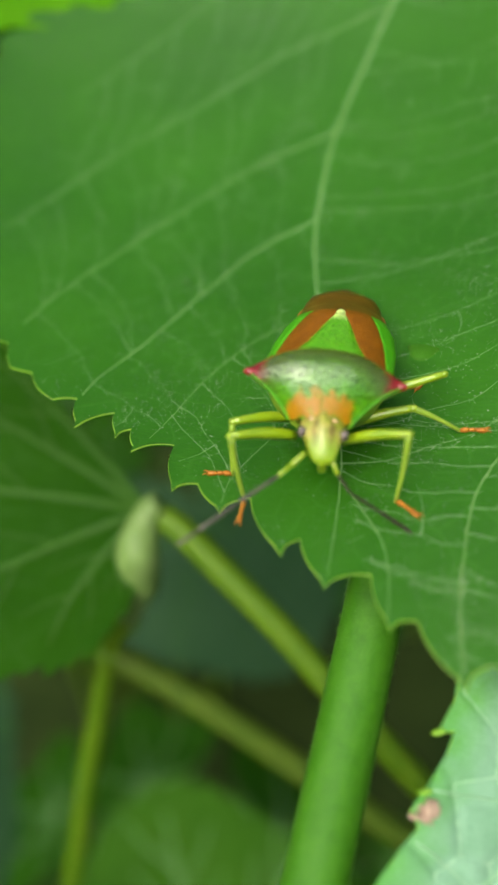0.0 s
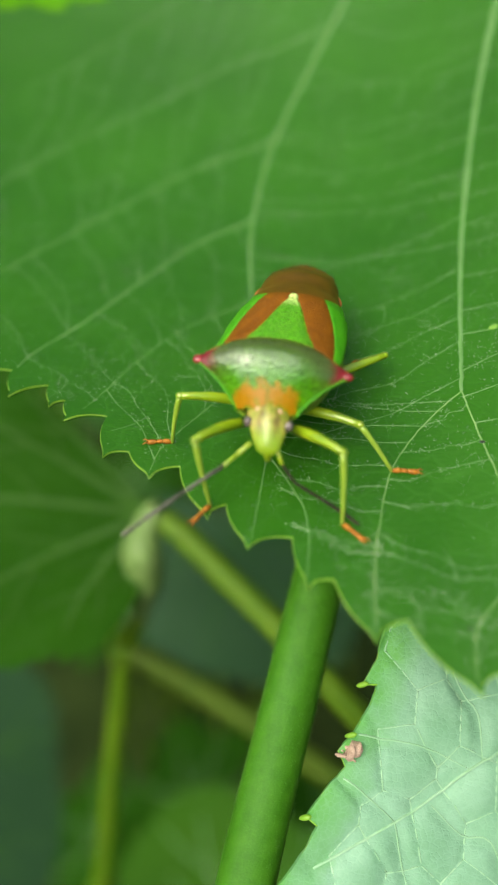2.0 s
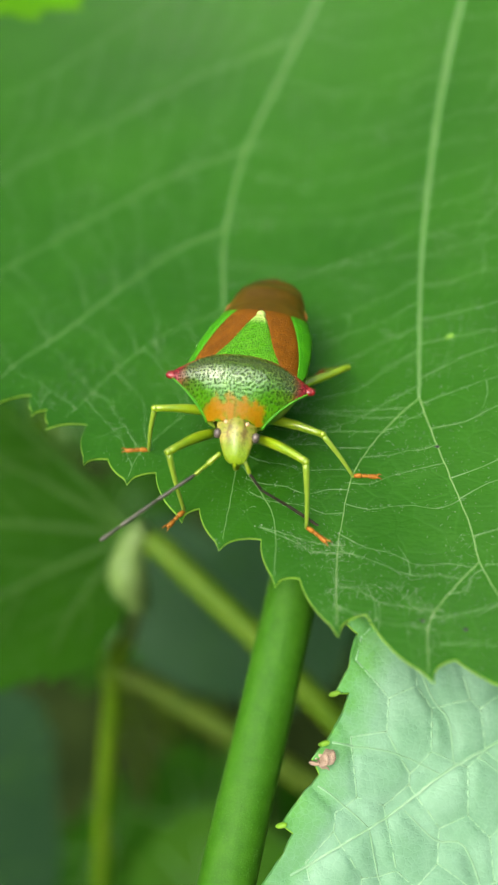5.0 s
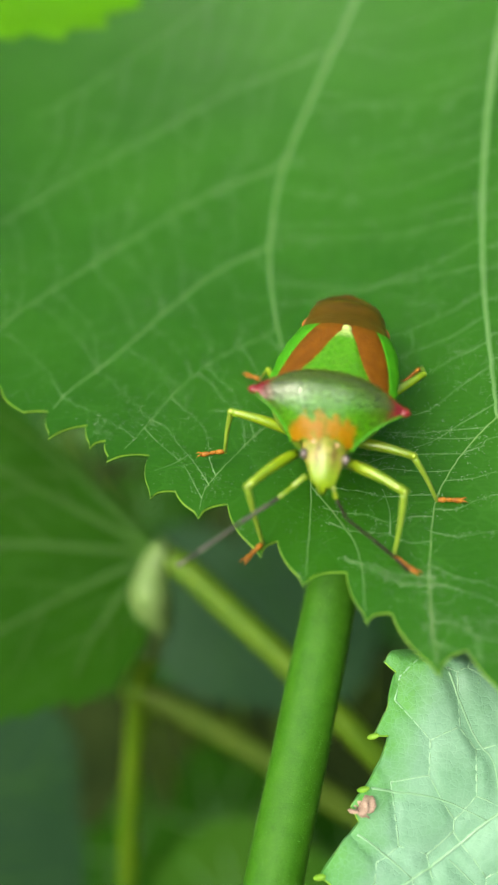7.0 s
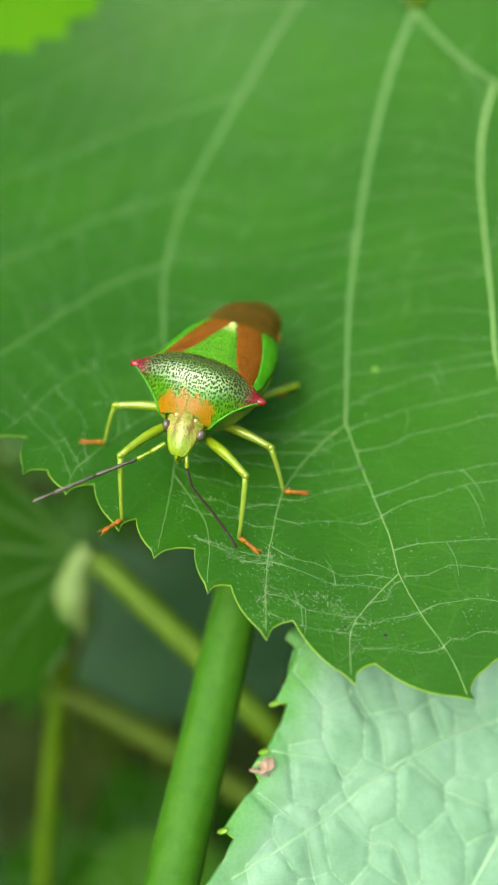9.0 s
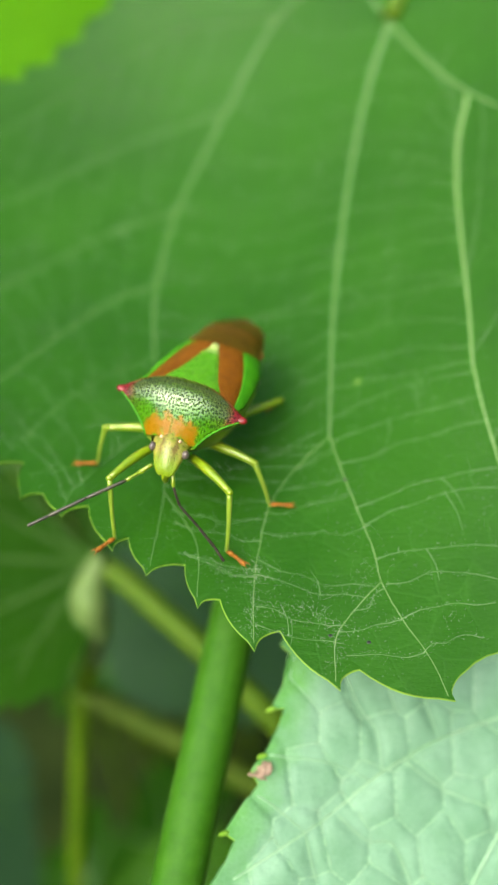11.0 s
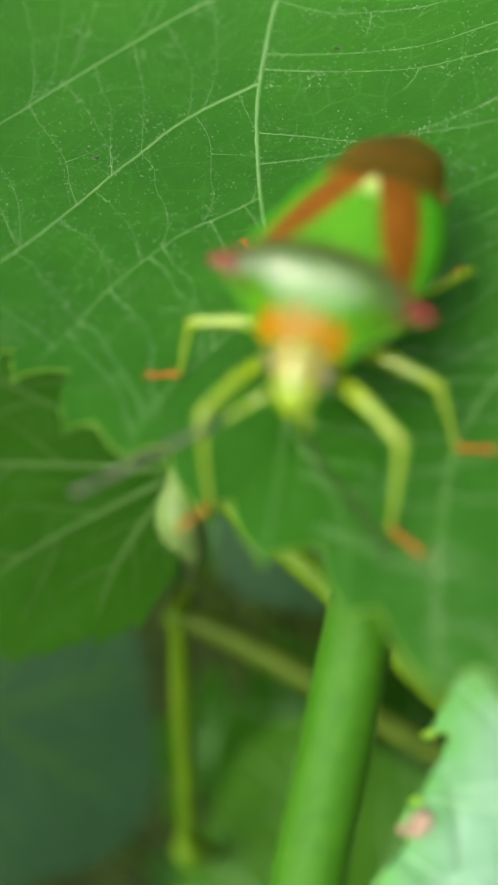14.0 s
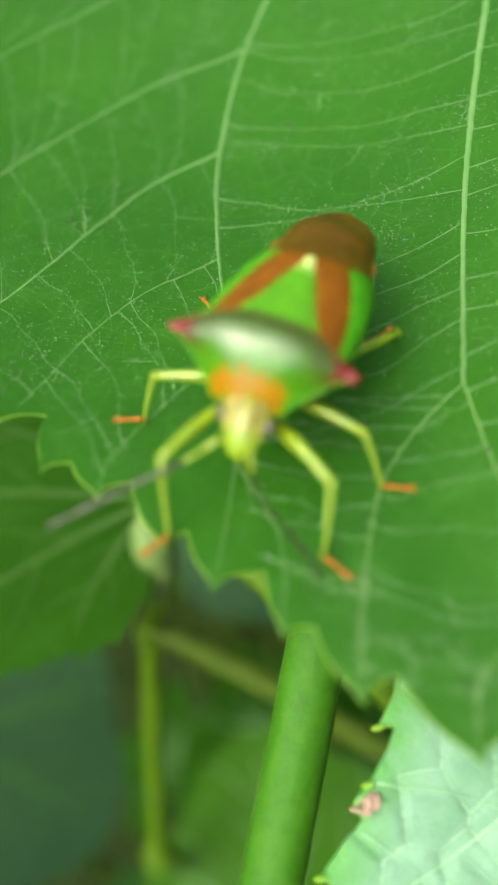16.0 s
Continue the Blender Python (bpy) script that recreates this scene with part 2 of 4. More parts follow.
def sheet(outline, height, step):
    """A leaf blade: an even net of triangles within an outline, lifted by height(x, y)."""
    pts = [Vector((q[0], q[1])) for q in outline]
    n = len(pts)
    x0, x1 = min(q.x for q in pts), max(q.x for q in pts)
    y0, y1 = min(q.y for q in pts), max(q.y for q in pts)
    far = step * step * 0.2
    for j in range(int((y1 - y0) / (step * 0.866)) + 1):
        for i in range(int((x1 - x0) / step) + 1):
            q = Vector((x0 + step * (i + 0.5 * (j % 2)), y0 + step * 0.866 * j))
            if all((q - o).length_squared > far for o in pts[:n:2]):
                pts.append(q)
    vs, _, faces, *_ = geometry.delaunay_2d_cdt(pts, [(k, (k + 1) % n) for k in range(n)], [], 1, 1e-4)
    bm = bmesh.new()
    bvs = [bm.verts.new((v.x, v.y, height(v.x, v.y))) for v in vs]
    for f in faces:
        bm.faces.new([bvs[k] for k in f])
    bmesh.ops.delete(bm, geom=[v for v in bm.verts if not v.link_faces], context="VERTS")
    return bm


def thicken(ob, mm):
    s = ob.modifiers.new("thickness", "SOLIDIFY")
    up = sum(p.normal.z * p.area for p in ob.data.polygons)
    s.thickness, s.offset = mm * 0.001, -1.0 if up > 0 else 1.0
    e = ob.modifiers.new("crisp_rim", "EDGE_SPLIT")
    e.split_angle = radians(55)


def draped(pts, height, step=0.6, lift=0.0):
    return [Vector((p.x, p.y, height(p.x, p.y) + lift)) for p in spline([(x, y, 0) for x, y in pts], step)]


def along(y, table):
    for (a, p), (b, q) in zip(table, table[1:]):
        if y <= b:
            t = min(1, max(0, (y - a) / (b - a)))
            t = t * t * (3 - 2 * t)
            return p + (q - p) * t
    return table[-1][1]


# ---- the leaf on which the insect stands ----
LEAF0 = Vector((15.9, 83.3, 384.9))


def leaf_height(x, y):
    """Height of the big leaf's upper face, relative to its petiole's end."""
    u, v = (x + LEAF0.x) / 20, (y + LEAF0.y - 40) / 20
    u, v = max(-2.6, min(2.6, u)), max(-1.2, min(3.4, v))
    z = 366.02 + 1.713 * v - 0.916 * v * v + 0.989 * v ** 3 + u * (-0.112 + 4.513 * v - 0.592 * v * v)
    z += u * u * (2.309 + 1.465 * v) + 0.31 * u ** 3 + 0.07 * noise.noise(Vector((x * 0.3, y * 0.3, 1.5)))
    return min(z, 400) - LEAF0.z


def local(pts):
    return [(x - LEAF0.x, y - LEAF0.y) for x, y in pts]


# tooth tips and notches along the near margin, then the plain way round
NEAR = [(-23.3, 43), (-21.8, 43.3), (-21.1, 40.9), (-19.1, 42.2), (-18.5, 40.3), (-17.7, 40.8), (-17.1, 39.1), (-14.8, 39.6),
        (-14.2, 36.2), (-12.9, 36.58), (-11.4, 34.9), (-9.8, 35.72), (-7.9, 32.38), (-6.9, 33.18), (-5.5, 30.68), (-3.2, 31.28),
        (-2.3, 28.68), (-1.0, 28.98), (1.0, 26.18), (2.6, 27.18), (5.8, 24.28), (7.2, 25.18), (12.4, 23.88), (13.4, 25.18)]
ROUND = [(18, 29), (24, 33), (31, 41), (38, 54), (42, 70), (40, 86), (33, 98), (24, 103), (18, 98), (15.9, 91), (11, 99), (2, 103),
         (-9, 100), (-14.5, 96.5), (-17.5, 94), (-21.5, 91.2), (-27, 88.4), (-33.5, 86), (-38, 79), (-39, 71), (-35, 57), (-27, 47.5)]


def big_leaf():
    ob = empty("leaf", Matrix.Translation(LEAF0 * 0.001))
    tagged(ob, "large toothed green leaf with pale branching veins", "leaf")
    outline = []
    for i, p in enumerate(NEAR[:-1]):
        a, b = Vector(p), Vector(NEAR[i + 1])
        out = Vector(((b - a).y, -(b - a).x)).normalized()
        bulge = 0.10 if i % 2 else -0.10
        for k in range(8):
            t = k / 8
            w = (a - b).length * bulge * 4 * t * (1 - t)
            spike = 0.0
            if k < 2 and i % 2 == 0 and i:
                spike = 0.34 if k == 0 else 0.07
            q = a.lerp(b, t) + out * w
            if spike:
                q += (a * 2 - b - Vector(NEAR[i - 1])).normalized() * spike
            outline.append(q)
    rest = spline([(*NEAR[-1], 0), *[(x, y, 0) for x, y in ROUND], (*NEAR[0], 0)], 0.9)[:-1]
    for k, p in enumerate(rest):
        n = (k / 4.2) % 1.0
        away = (Vector((p.x, p.y)) - Vector((8, 66))).normalized()
        outline.append(Vector((p.x, p.y)) + away * 1.5 * (n if n < 0.8 else (1 - n) * 4) * min(1, k / 4, (len(rest) - k) / 4))
    outline = [Vector(q) for q in local(outline)]
    n = len(outline)
    up = part("blade", sheet(outline, leaf_height, 0.9), LEAF, ob, "green blade with a fine net of veins")
    thicken(up, 0.25)
    bm = bmesh.new()
    rim = [Vector((p.x, p.y, leaf_height(p.x, p.y) - 0.1)) for p in outline]
    tube(bm, [*rim, rim[0]], [0.06 + 0.025 * noise.noise(q * 0.6) for q in [*rim, rim[0]]], 6)
    part("margin", bm, MARGIN, ob, "thin yellow-green toothed margin")

    def vein(pts, a, b, material=VEIN, name="vein", power=0.8):
        path = draped(local(pts), leaf_height, 0.35, 0.0)
        for q in path[1:-1]:
            q.x += 0.05 * noise.noise(q * 1.7) + 0.03 * noise.noise(q * 4)
            q.y += 0.05 * noise.noise(q * 1.7 + Vector((9, 0, 0)))
        bm = bmesh.new()
        tube(bm, path, [(0.52 if material is VEIN_BRIGHT else 0.56) * r for r in taper(len(path), a, b, power)], 8, 0.5)
        return part(name, bm, material, ob)

    v1 = [(15.9, 83.3), (13.4, 78.5), (11.0, 70.3), (8.7, 58.3), (7.6, 49.8), (6.8, 41.9)]
    v2 = [(15.9, 83.3), (12.5, 90.0), (5.6, 91.6), (-0.6, 85.2), (-5.8, 75.0), (-7.5, 64.1), (-6.9, 53.4), (-5.4, 45), (-4.9, 38), (-5.4, 31.0)]
    v3 = [(15.9, 83.3), (18.6, 76.5), (21.2, 70.8), (27, 60), (33, 50)]
    v3b = [(21.2, 70.8), (19.4, 64.6), (18.1, 50.8), (17.5, 44.5), (18.0, 36), (19, 30.5)]
    vein(v1, 0.62, 0.20)
    vein([(6.8, 41.9), (4.6, 39.7), (2.4, 36.4), (1.4, 32.4), (1.0, 29.2), (1.0, 26.3)], 0.085, 0.04, VEIN_BRIGHT)
    vein([(6.8, 41.9), (7.5, 38.1), (8.8, 32.6), (9.1, 30.4), (10.1, 28.1), (11.6, 25.7), (12.3, 23.9)], 0.10, 0.05, VEIN_BRIGHT)
    vein([(9.1, 30.4), (7.2, 28.6), (5.9, 26.8), (5.7, 24.4)], 0.075, 0.04, VEIN_BRIGHT)
    vein(v2, 0.62, 0.04)
    vein(v3, 0.6, 0.25)
    vein(v3b, 0.4, 0.12, VEIN_BRIGHT)
    va = [(-5.8, 74.6), (-12.2, 72.7), (-16.5, 69.6), (-21.3, 64.2), (-26.1, 56.3), (-28, 51)]
    vb = [(-7.5, 64.3), (-12.0, 61.5), (-15.9, 55.8), (-18.5, 50.5), (-20.8, 46.0), (-21.6, 43.6)]
    vc = [(-6.9, 53.2), (-11.2, 50.0), (-13.9, 46.0), (-15.6, 41.8), (-16.4, 40.0)]
    vd = [(-0.8, 85.3), (-10.9, 84.0), (-19.3, 79.3), (-26.5, 72.8), (-33, 63)]
    ve = [(5.6, 91.6), (-6, 94.5), (-18, 89.8), (-30, 80)]
    vf = [(-5.4, 44.6), (-8.4, 41.5), (-11.0, 37.2), (-11.4, 35.2)]
    vg = [(-4.9, 37.2), (-2.6, 33.0), (-2.4, 29.0)]
    for pts in (va, vb, vd, ve):
        vein(pts, 0.26, 0.10, VEIN)
    for pts in (vc, vf, vg):
        vein(pts, 0.09, 0.04, VEIN)
    # ladder of cross veins between neighbours
    rng = random.Random(4)
    bm = bmesh.new()

    net_points = []

    def ladder(a, b, count, r):
        pa, pb = spline([(x, y, 0) for x, y in a], 0.5), spline([(x, y, 0) for x, y in b], 0.5)
        for k in range(count):
            t = (k + 0.5 + rng.uniform(-0.25, 0.25)) / count
            p, q = pa[int(t * (len(pa) - 1))], pb[int(min(0.999, max(0, t + rng.uniform(-0.06, 0.06))) * (len(pb) - 1))]
            span = (q - p)
            if span.length < 1.0:
                continue
            side = Vector((-span.y, span.x, 0)).normalized()
            bend = span.length * rng.uniform(0.03, 0.09)
            mids = [p + span * s + side * (bend * 4 * s * (1 - s) + rng.uniform(-0.25, 0.25) * (0 < s < 1)) for s in (0, 0.2, 0.4, 0.6, 0.8, 1)]
            path = draped(local([(m.x, m.y) for m in mids]), leaf_height, 0.7, 0.0)
            net_points.extend(path)
            tube(bm, path, [0.6 * r * (1.1 - 0.6 * math.sin(math.pi * i / (len(path) - 1))) for i in range(len(path))], 5, 0.6)
            if span.length > 5 and rng.random() < 0.45:
                s0 = mids[rng.choice((2, 3))]
                e = s0 + side * rng.uniform(1.5, 3.2) * rng.choice((-1, 1)) + span.normalized() * rng.uniform(-1, 1)
                path = draped(local([(s0.x, s0.y), ((s0.x + e.x) / 2 + 0.2, (s0.y + e.y) / 2), (e.x, e.y)]), leaf_height, 0.6, 0.0)
                tube(bm, path, taper(len(path), r * 0.7, r * 0.15), 5, 0.6)

    near_right = [(17.5, 44.5), (18.0, 36), (16, 29), (13.4, 25)]
    stalk = [(6.8, 41.9), (8.8, 32.6), (10.1, 28.1), (12.2, 24.2)]
    ladder(v1, v2[2:9], 17, 0.06)
    ladder(v1, [(21.2, 70.8), (19.4, 64.6), (18.1, 50.8), (17.5, 44.5)], 15, 0.06)
    ladder(stalk, near_right, 8, 0.06)
    ladder([(6.8, 41.9), (7.5, 38.1), (8.8, 32.6)], [(4.6, 39.7), (2.4, 36.4), (1.4, 32.4)], 4, 0.05)
    ladder([(9.1, 30.4), (7.2, 28.6), (5.8, 25.5)], [(1.4, 32.4), (1.2, 29.2), (1.0, 26.3)], 4, 0.05)
    ladder([(9.1, 30.4), (10.1, 28.1), (12.0, 24.6)], [(7.2, 28.6), (5.9, 26.8), (7.4, 25)], 3, 0.06)
    ladder([(6.8, 41.9), (2.4, 36.4), (1.2, 29)], [(-5.4, 45), (-4.9, 38), (-2.4, 29.5)], 9, 0.055)
    ladder(vd, va, 11, 0.045)
    ladder(va, vb, 10, 0.04)
    ladder(vb, vc, 7, 0.035)
    ladder(vc, vf, 7, 0.05)
    ladder(ve, vd, 9, 0.065)
    ladder(v3, v3b, 6, 0.065)
    tagged(part("vein_network", bm, VEIN_FINE, ob, "thin pale cross veins"), kind="stuff")
    # short pale hairs and specks
    def on_blade(x, y):
        inside = False
        for a, b in zip(outline, outline[1:] + outline[:1]):
            if (a.y > y) != (b.y > y) and x < a.x + (y - a.y) * (b.x - a.x) / (b.y - a.y):
                inside = not inside
        return inside

    bm = bmesh.new()
    film = spline([(-1.5, 31.2, 0), (0.2, 30.6, 0), (1.35, 31.5, 0), (1.0, 29.2, 0), (1.0, 26.6, 0)], 0.3) + spline([(1.0, 29.0, 0), (2.9, 28.4, 0), (4.4, 28.6, 0), (5.9, 27.6, 0), (5.8, 25.0, 0)], 0.3)
    spots = [(rng.uniform(-26, 18), rng.uniform(27, 80), rng.uniform(0.3, 1.6)) for _ in range(150)]
    for k in range(19000):
        if k % 9 < 3:
            cx, cy, sd = (*rng.choice(film)[:2], rng.choice((0.15, 0.3, 0.6, 1.0))) if k % 18 == 0 else spots[k % 150]
            x, y = rng.gauss(cx, sd), rng.gauss(cy, sd)
        else:
            q = rng.choice(net_points)
            wide = 0.16 if q.y + LEAF0.y < 42 else rng.choice((0.2, 0.9))
            x, y = q.x + LEAF0.x + rng.gauss(0, wide), q.y + LEAF0.y + rng.gauss(0, wide)
        if not on_blade(x - LEAF0.x, y - LEAF0.y):
            continue
        p = Vector((x - LEAF0.x, y - LEAF0.y, 0))
        p.z = leaf_height(p.x, p.y)
        d = Vector((rng.gauss(0, 1), rng.gauss(0, 1), rng.random())).normalized() * rng.uniform(0.025, 0.085) * (1.3 if k % 9 == 0 else 1.0) * (1.25 if y > 42 else 1.0)
        s = Vector((-d.y, d.x, 0)).normalized() * rng.uniform(0.008, 0.016) * (1.25 if y > 42 else 1.0)
        a, b, c, t = (bm.verts.new(q) for q in (p - s, p + s, p + Vector((0, 0, 0.05)), p + d))
        for f in ((a, b, t), (b, c, t), (c, a, t)):
            bm.faces.new(f)
    tagged(part("leaf_hairs", bm, HAIR, ob, "short whitish hairs and specks"), kind="stuff")
    bm = bmesh.new()
    for x, y, r in ((7.5, 37.9, 0.16), (7.9, 26.7, 0.15), (5.6, 27.0, 0.13), (-2.6, 66.0, 0.2), (-17.2, 57.5, 0.2)):
        p = (x - LEAF0.x, y - LEAF0.y, leaf_height(x - LEAF0.x, y - LEAF0.y) + 0.03)
        ellipsoid(bm, p, (r, r * 0.8, 0.05), None, 8, 5)
    tagged(part("dark_specks", bm, plain("dark_speck", (0.01, 0.02, 0.008), (0.02, 0.03, 0.01)), ob, "tiny black specks"), kind="stuff")
    bm = bmesh.new()
    p = (9.3 - LEAF0.x, 46.7 - LEAF0.y, leaf_height(9.3 - LEAF0.x, 46.7 - LEAF0.y) + 0.05)
    ellipsoid(bm, p, (0.42, 0.20, 0.05), Matrix.Rotation(0.7, 4, "Z"), 10, 6)
    part("pale_spot", bm, plain("pale_spot", (0.13, 0.31, 0.025), (0.19, 0.38, 0.04), 1.0), ob, "small yellow-green blemish")
    path = spline([(0, 0, -0.2), (2, 3, 2), (6, 12, 1), (12, 26, -25), (20, 40, -90)], 2)
    bm = bmesh.new()
    tube(bm, path, taper(len(path), 1.0, 1.4), 12)
    part("petiole", bm, PETIOLE, ob, "slender green petiole")
    return ob


# ---- other leaves of the plant ----
def round_leaf(name, m, size, seed, material, veins, label, lobes=0.16, droop=0.004, vein_size=1.0, teeth=1.0, detail=True, stalk=True):
    """A broad toothed leaf: petiole's end at the origin, its main vein along +y."""
    rng = random.Random(seed)
    ob = empty(name, m)
    tagged(ob, label, "leaf", "leaves of the plant")
    ph = rng.uniform(0, 6)

    def height(x, y):
        r2 = x * x + y * y
        return -droop * r2 / size * 10 + 0.03 * size * math.sin(x * 3.2 / size + ph) * math.cos(y * 2.7 / size) + 0.05 * abs(x)

    outline, inner = [], []
    count = 240
    for k in range(count):
        a = -math.pi + 2 * math.pi * (k + 0.5) / count
        r = size * (0.72 + lobes * math.cos(a * 5) * (abs(a) < 2.7) + 0.22 * math.cos(a)) * (1 - 0.75 * math.exp(-((math.pi - abs(a)) / 0.28) ** 2))
        t = (k / 6.0) % 1
        tooth = size * 0.055 * teeth * (t if t < 0.75 else (1 - t) * 3) * (abs(a) < 2.7)
        for lst, q in ((inner, r), (outline, r + tooth + size * 0.012 * noise.noise(Vector((k * 0.3, seed, 0))))):
            lst.append((q * math.sin(a), q * math.cos(a)))
    up = part("blade", blade((0, 0), outline, inner, height, 22, 0.75), material, ob)
    thicken(up, 0.25)
    for ang in (0, 0.95, -0.95, 1.9, -1.9):
        r = size * (0.9 if abs(ang) < 1.5 else 0.72)
        pts = [(r * t * math.sin(ang * (1 - 0.12 * t)), r * t * math.cos(ang * (1 - 0.12 * t))) for t in (0, 0.3, 0.6, 0.97)]
        path = draped(pts, height, size / 22)
        bm = bmesh.new()
        tube(bm, path, taper(len(path), 0.022 * size * vein_size, 0.005 * size), 6, 0.7)
        part("vein", bm, veins, ob)
        for t, s in ((0.3, 1), (0.42, -1), (0.55, 1), (0.68, -1)) if detail else ():
            p = Vector((r * t * math.sin(ang * (1 - 0.12 * t)), r * t * math.cos(ang * (1 - 0.12 * t))))
            d = Vector((math.sin(ang + s * 0.75), math.cos(ang + s * 0.75))) * r * 0.34
            path = draped([p, p + d * 0.55, p + d + Vector((math.sin(ang), math.cos(ang))) * r * 0.05], height, size / 18)
            bm = bmesh.new()
            tube(bm, path, taper(len(path), 0.010 * size * vein_size, 0.004 * size), 5, 0.7)
            part("side_vein", bm, veins, ob)
    if stalk:
        o = m.translation * 1000
        back = (m.to_3x3() @ Vector((0, -1, 0))).normalized()
        pts = [o + back * 0.2, o + back * 8 - Vector((0, 0, 6)), o + back * 16 - Vector((0, 0, 30)), Vector((o.x + back.x * 24, o.y + abs(back.y) * 24, o.z * 0.4)), Vector((o.x + back.x * 24, o.y + abs(back.y) * 26, -8))]
        inv = m.inverted()
        path = [inv @ (q * 0.001) * 1000 for q in spline(pts, 4)]
        bm = bmesh.new()
        tube(bm, path, taper(len(path), 0.8, 1.6), 8)
        part("petiole", bm, PETIOLE, ob, "green petiole")
    return ob


# pale leaf below the big one: a plane that falls to the right
PALE = 1.14
P2 = Vector((3.0, 21.0, -44.5)) * PALE + Vector((0, 0, 400))


PALE_VEINS = [
    ([(-0.99, 16.91), (3.22, 19.11), (7.46, 21.81), (11.7, 23.97), (15.41, 25.32), (19.66, 26.36)], 0.12, 0.07),
    ([(7.28, 21.73), (4.78, 22.33), (1.3, 22.33)], 0.075, 0.04),
    ([(8.02, 22.23), (7.79, 24.03), (6.7, 25.16), (5.52, 27.62)], 0.075, 0.04),
    ([(3.22, 19.11), (1.78, 19.93), (0.5, 20.52)], 0.075, 0.04),
    ([(5.21, 20.08), (6.85, 19.14), (8.47, 19.02), (9.73, 16.67)], 0.075, 0.04),
    ([(9.38, 22.73), (11.8, 21.74), (14.64, 21.09)], 0.075, 0.04),
    ([(11.7, 23.97), (10.9, 26.07), (10.72, 28.72)], 0.075, 0.04),
    ([(3.22, 19.11), (3.86, 16.87), (5.65, 13.18)], 0.075, 0.04),
    ([(8.29, 11.97), (10.97, 15.17), (13.25, 17.88), (14.91, 19.88), (17.06, 22.45)], 0.12, 0.07),
]
PALE_LINES = [(a, b) for pts, *_ in PALE_VEINS for a, b in zip(pts, pts[1:])]
# middles of the soft bulges between its veins
shift = random.Random(21)
PUCKERS = [Vector((-6 + 2.9 * i + 1.45 * (j % 2) + shift.uniform(-0.75, 0.75), 4 + 2.5 * j + shift.uniform(-0.65, 0.65))) for i in range(13) for j in range(14)]


def pale_height(x, y):
    wx, wy = (x + P2.x) / PALE, (y + P2.y) / PALE
    z = 340.5 - 0.3 * wx + 0.814 * wy + 0.35 * noise.noise(Vector((wx * 0.25, wy * 0.25, 4))) + 0.08 * noise.noise(Vector((wx * 0.9, wy * 0.9, 8)))
    near = sorted((Vector((wx, wy)) - c).length_squared for c in PUCKERS if abs(c.x - wx) < 6 and abs(c.y - wy) < 6)
    if len(near) > 1:
        t = min(1.0, (near[1] ** 0.5 - near[0] ** 0.5) / 0.6)
        z += 0.15 * t * (2 - t) - 0.035 * near[0] + 0.035 * noise.noise(Vector((wx * 2.6, wy * 2.6, 3)))
    gap = 9.0
    for (ax, ay), (bx, by) in PALE_LINES:
        dx, dy = bx - ax, by - ay
        k = max(0.0, min(1.0, ((wx - ax) * dx + (wy - ay) * dy) / (dx * dx + dy * dy)))
        gap = min(gap, math.hypot(ax + k * dx - wx, ay + k * dy - wy))
    z -= 0.26 * math.exp(-(gap / 0.5) ** 2)
    under = wy - 27.4 - max(0.0, wx - 13) * 0.6
    if under > 0:
        z -= 1.7 * under * under / (under + 0.5)
    z = 400 + (z - 400) * PALE
    top = leaf_height(x + P2.x - LEAF0.x, y + P2.y - LEAF0.y) + LEAF0.z - 3.5
    return (z if z < top - 1.5 else top - 1.5 + 1.5 * math.tanh((z - top + 1.5) / 1.5)) - P2.z


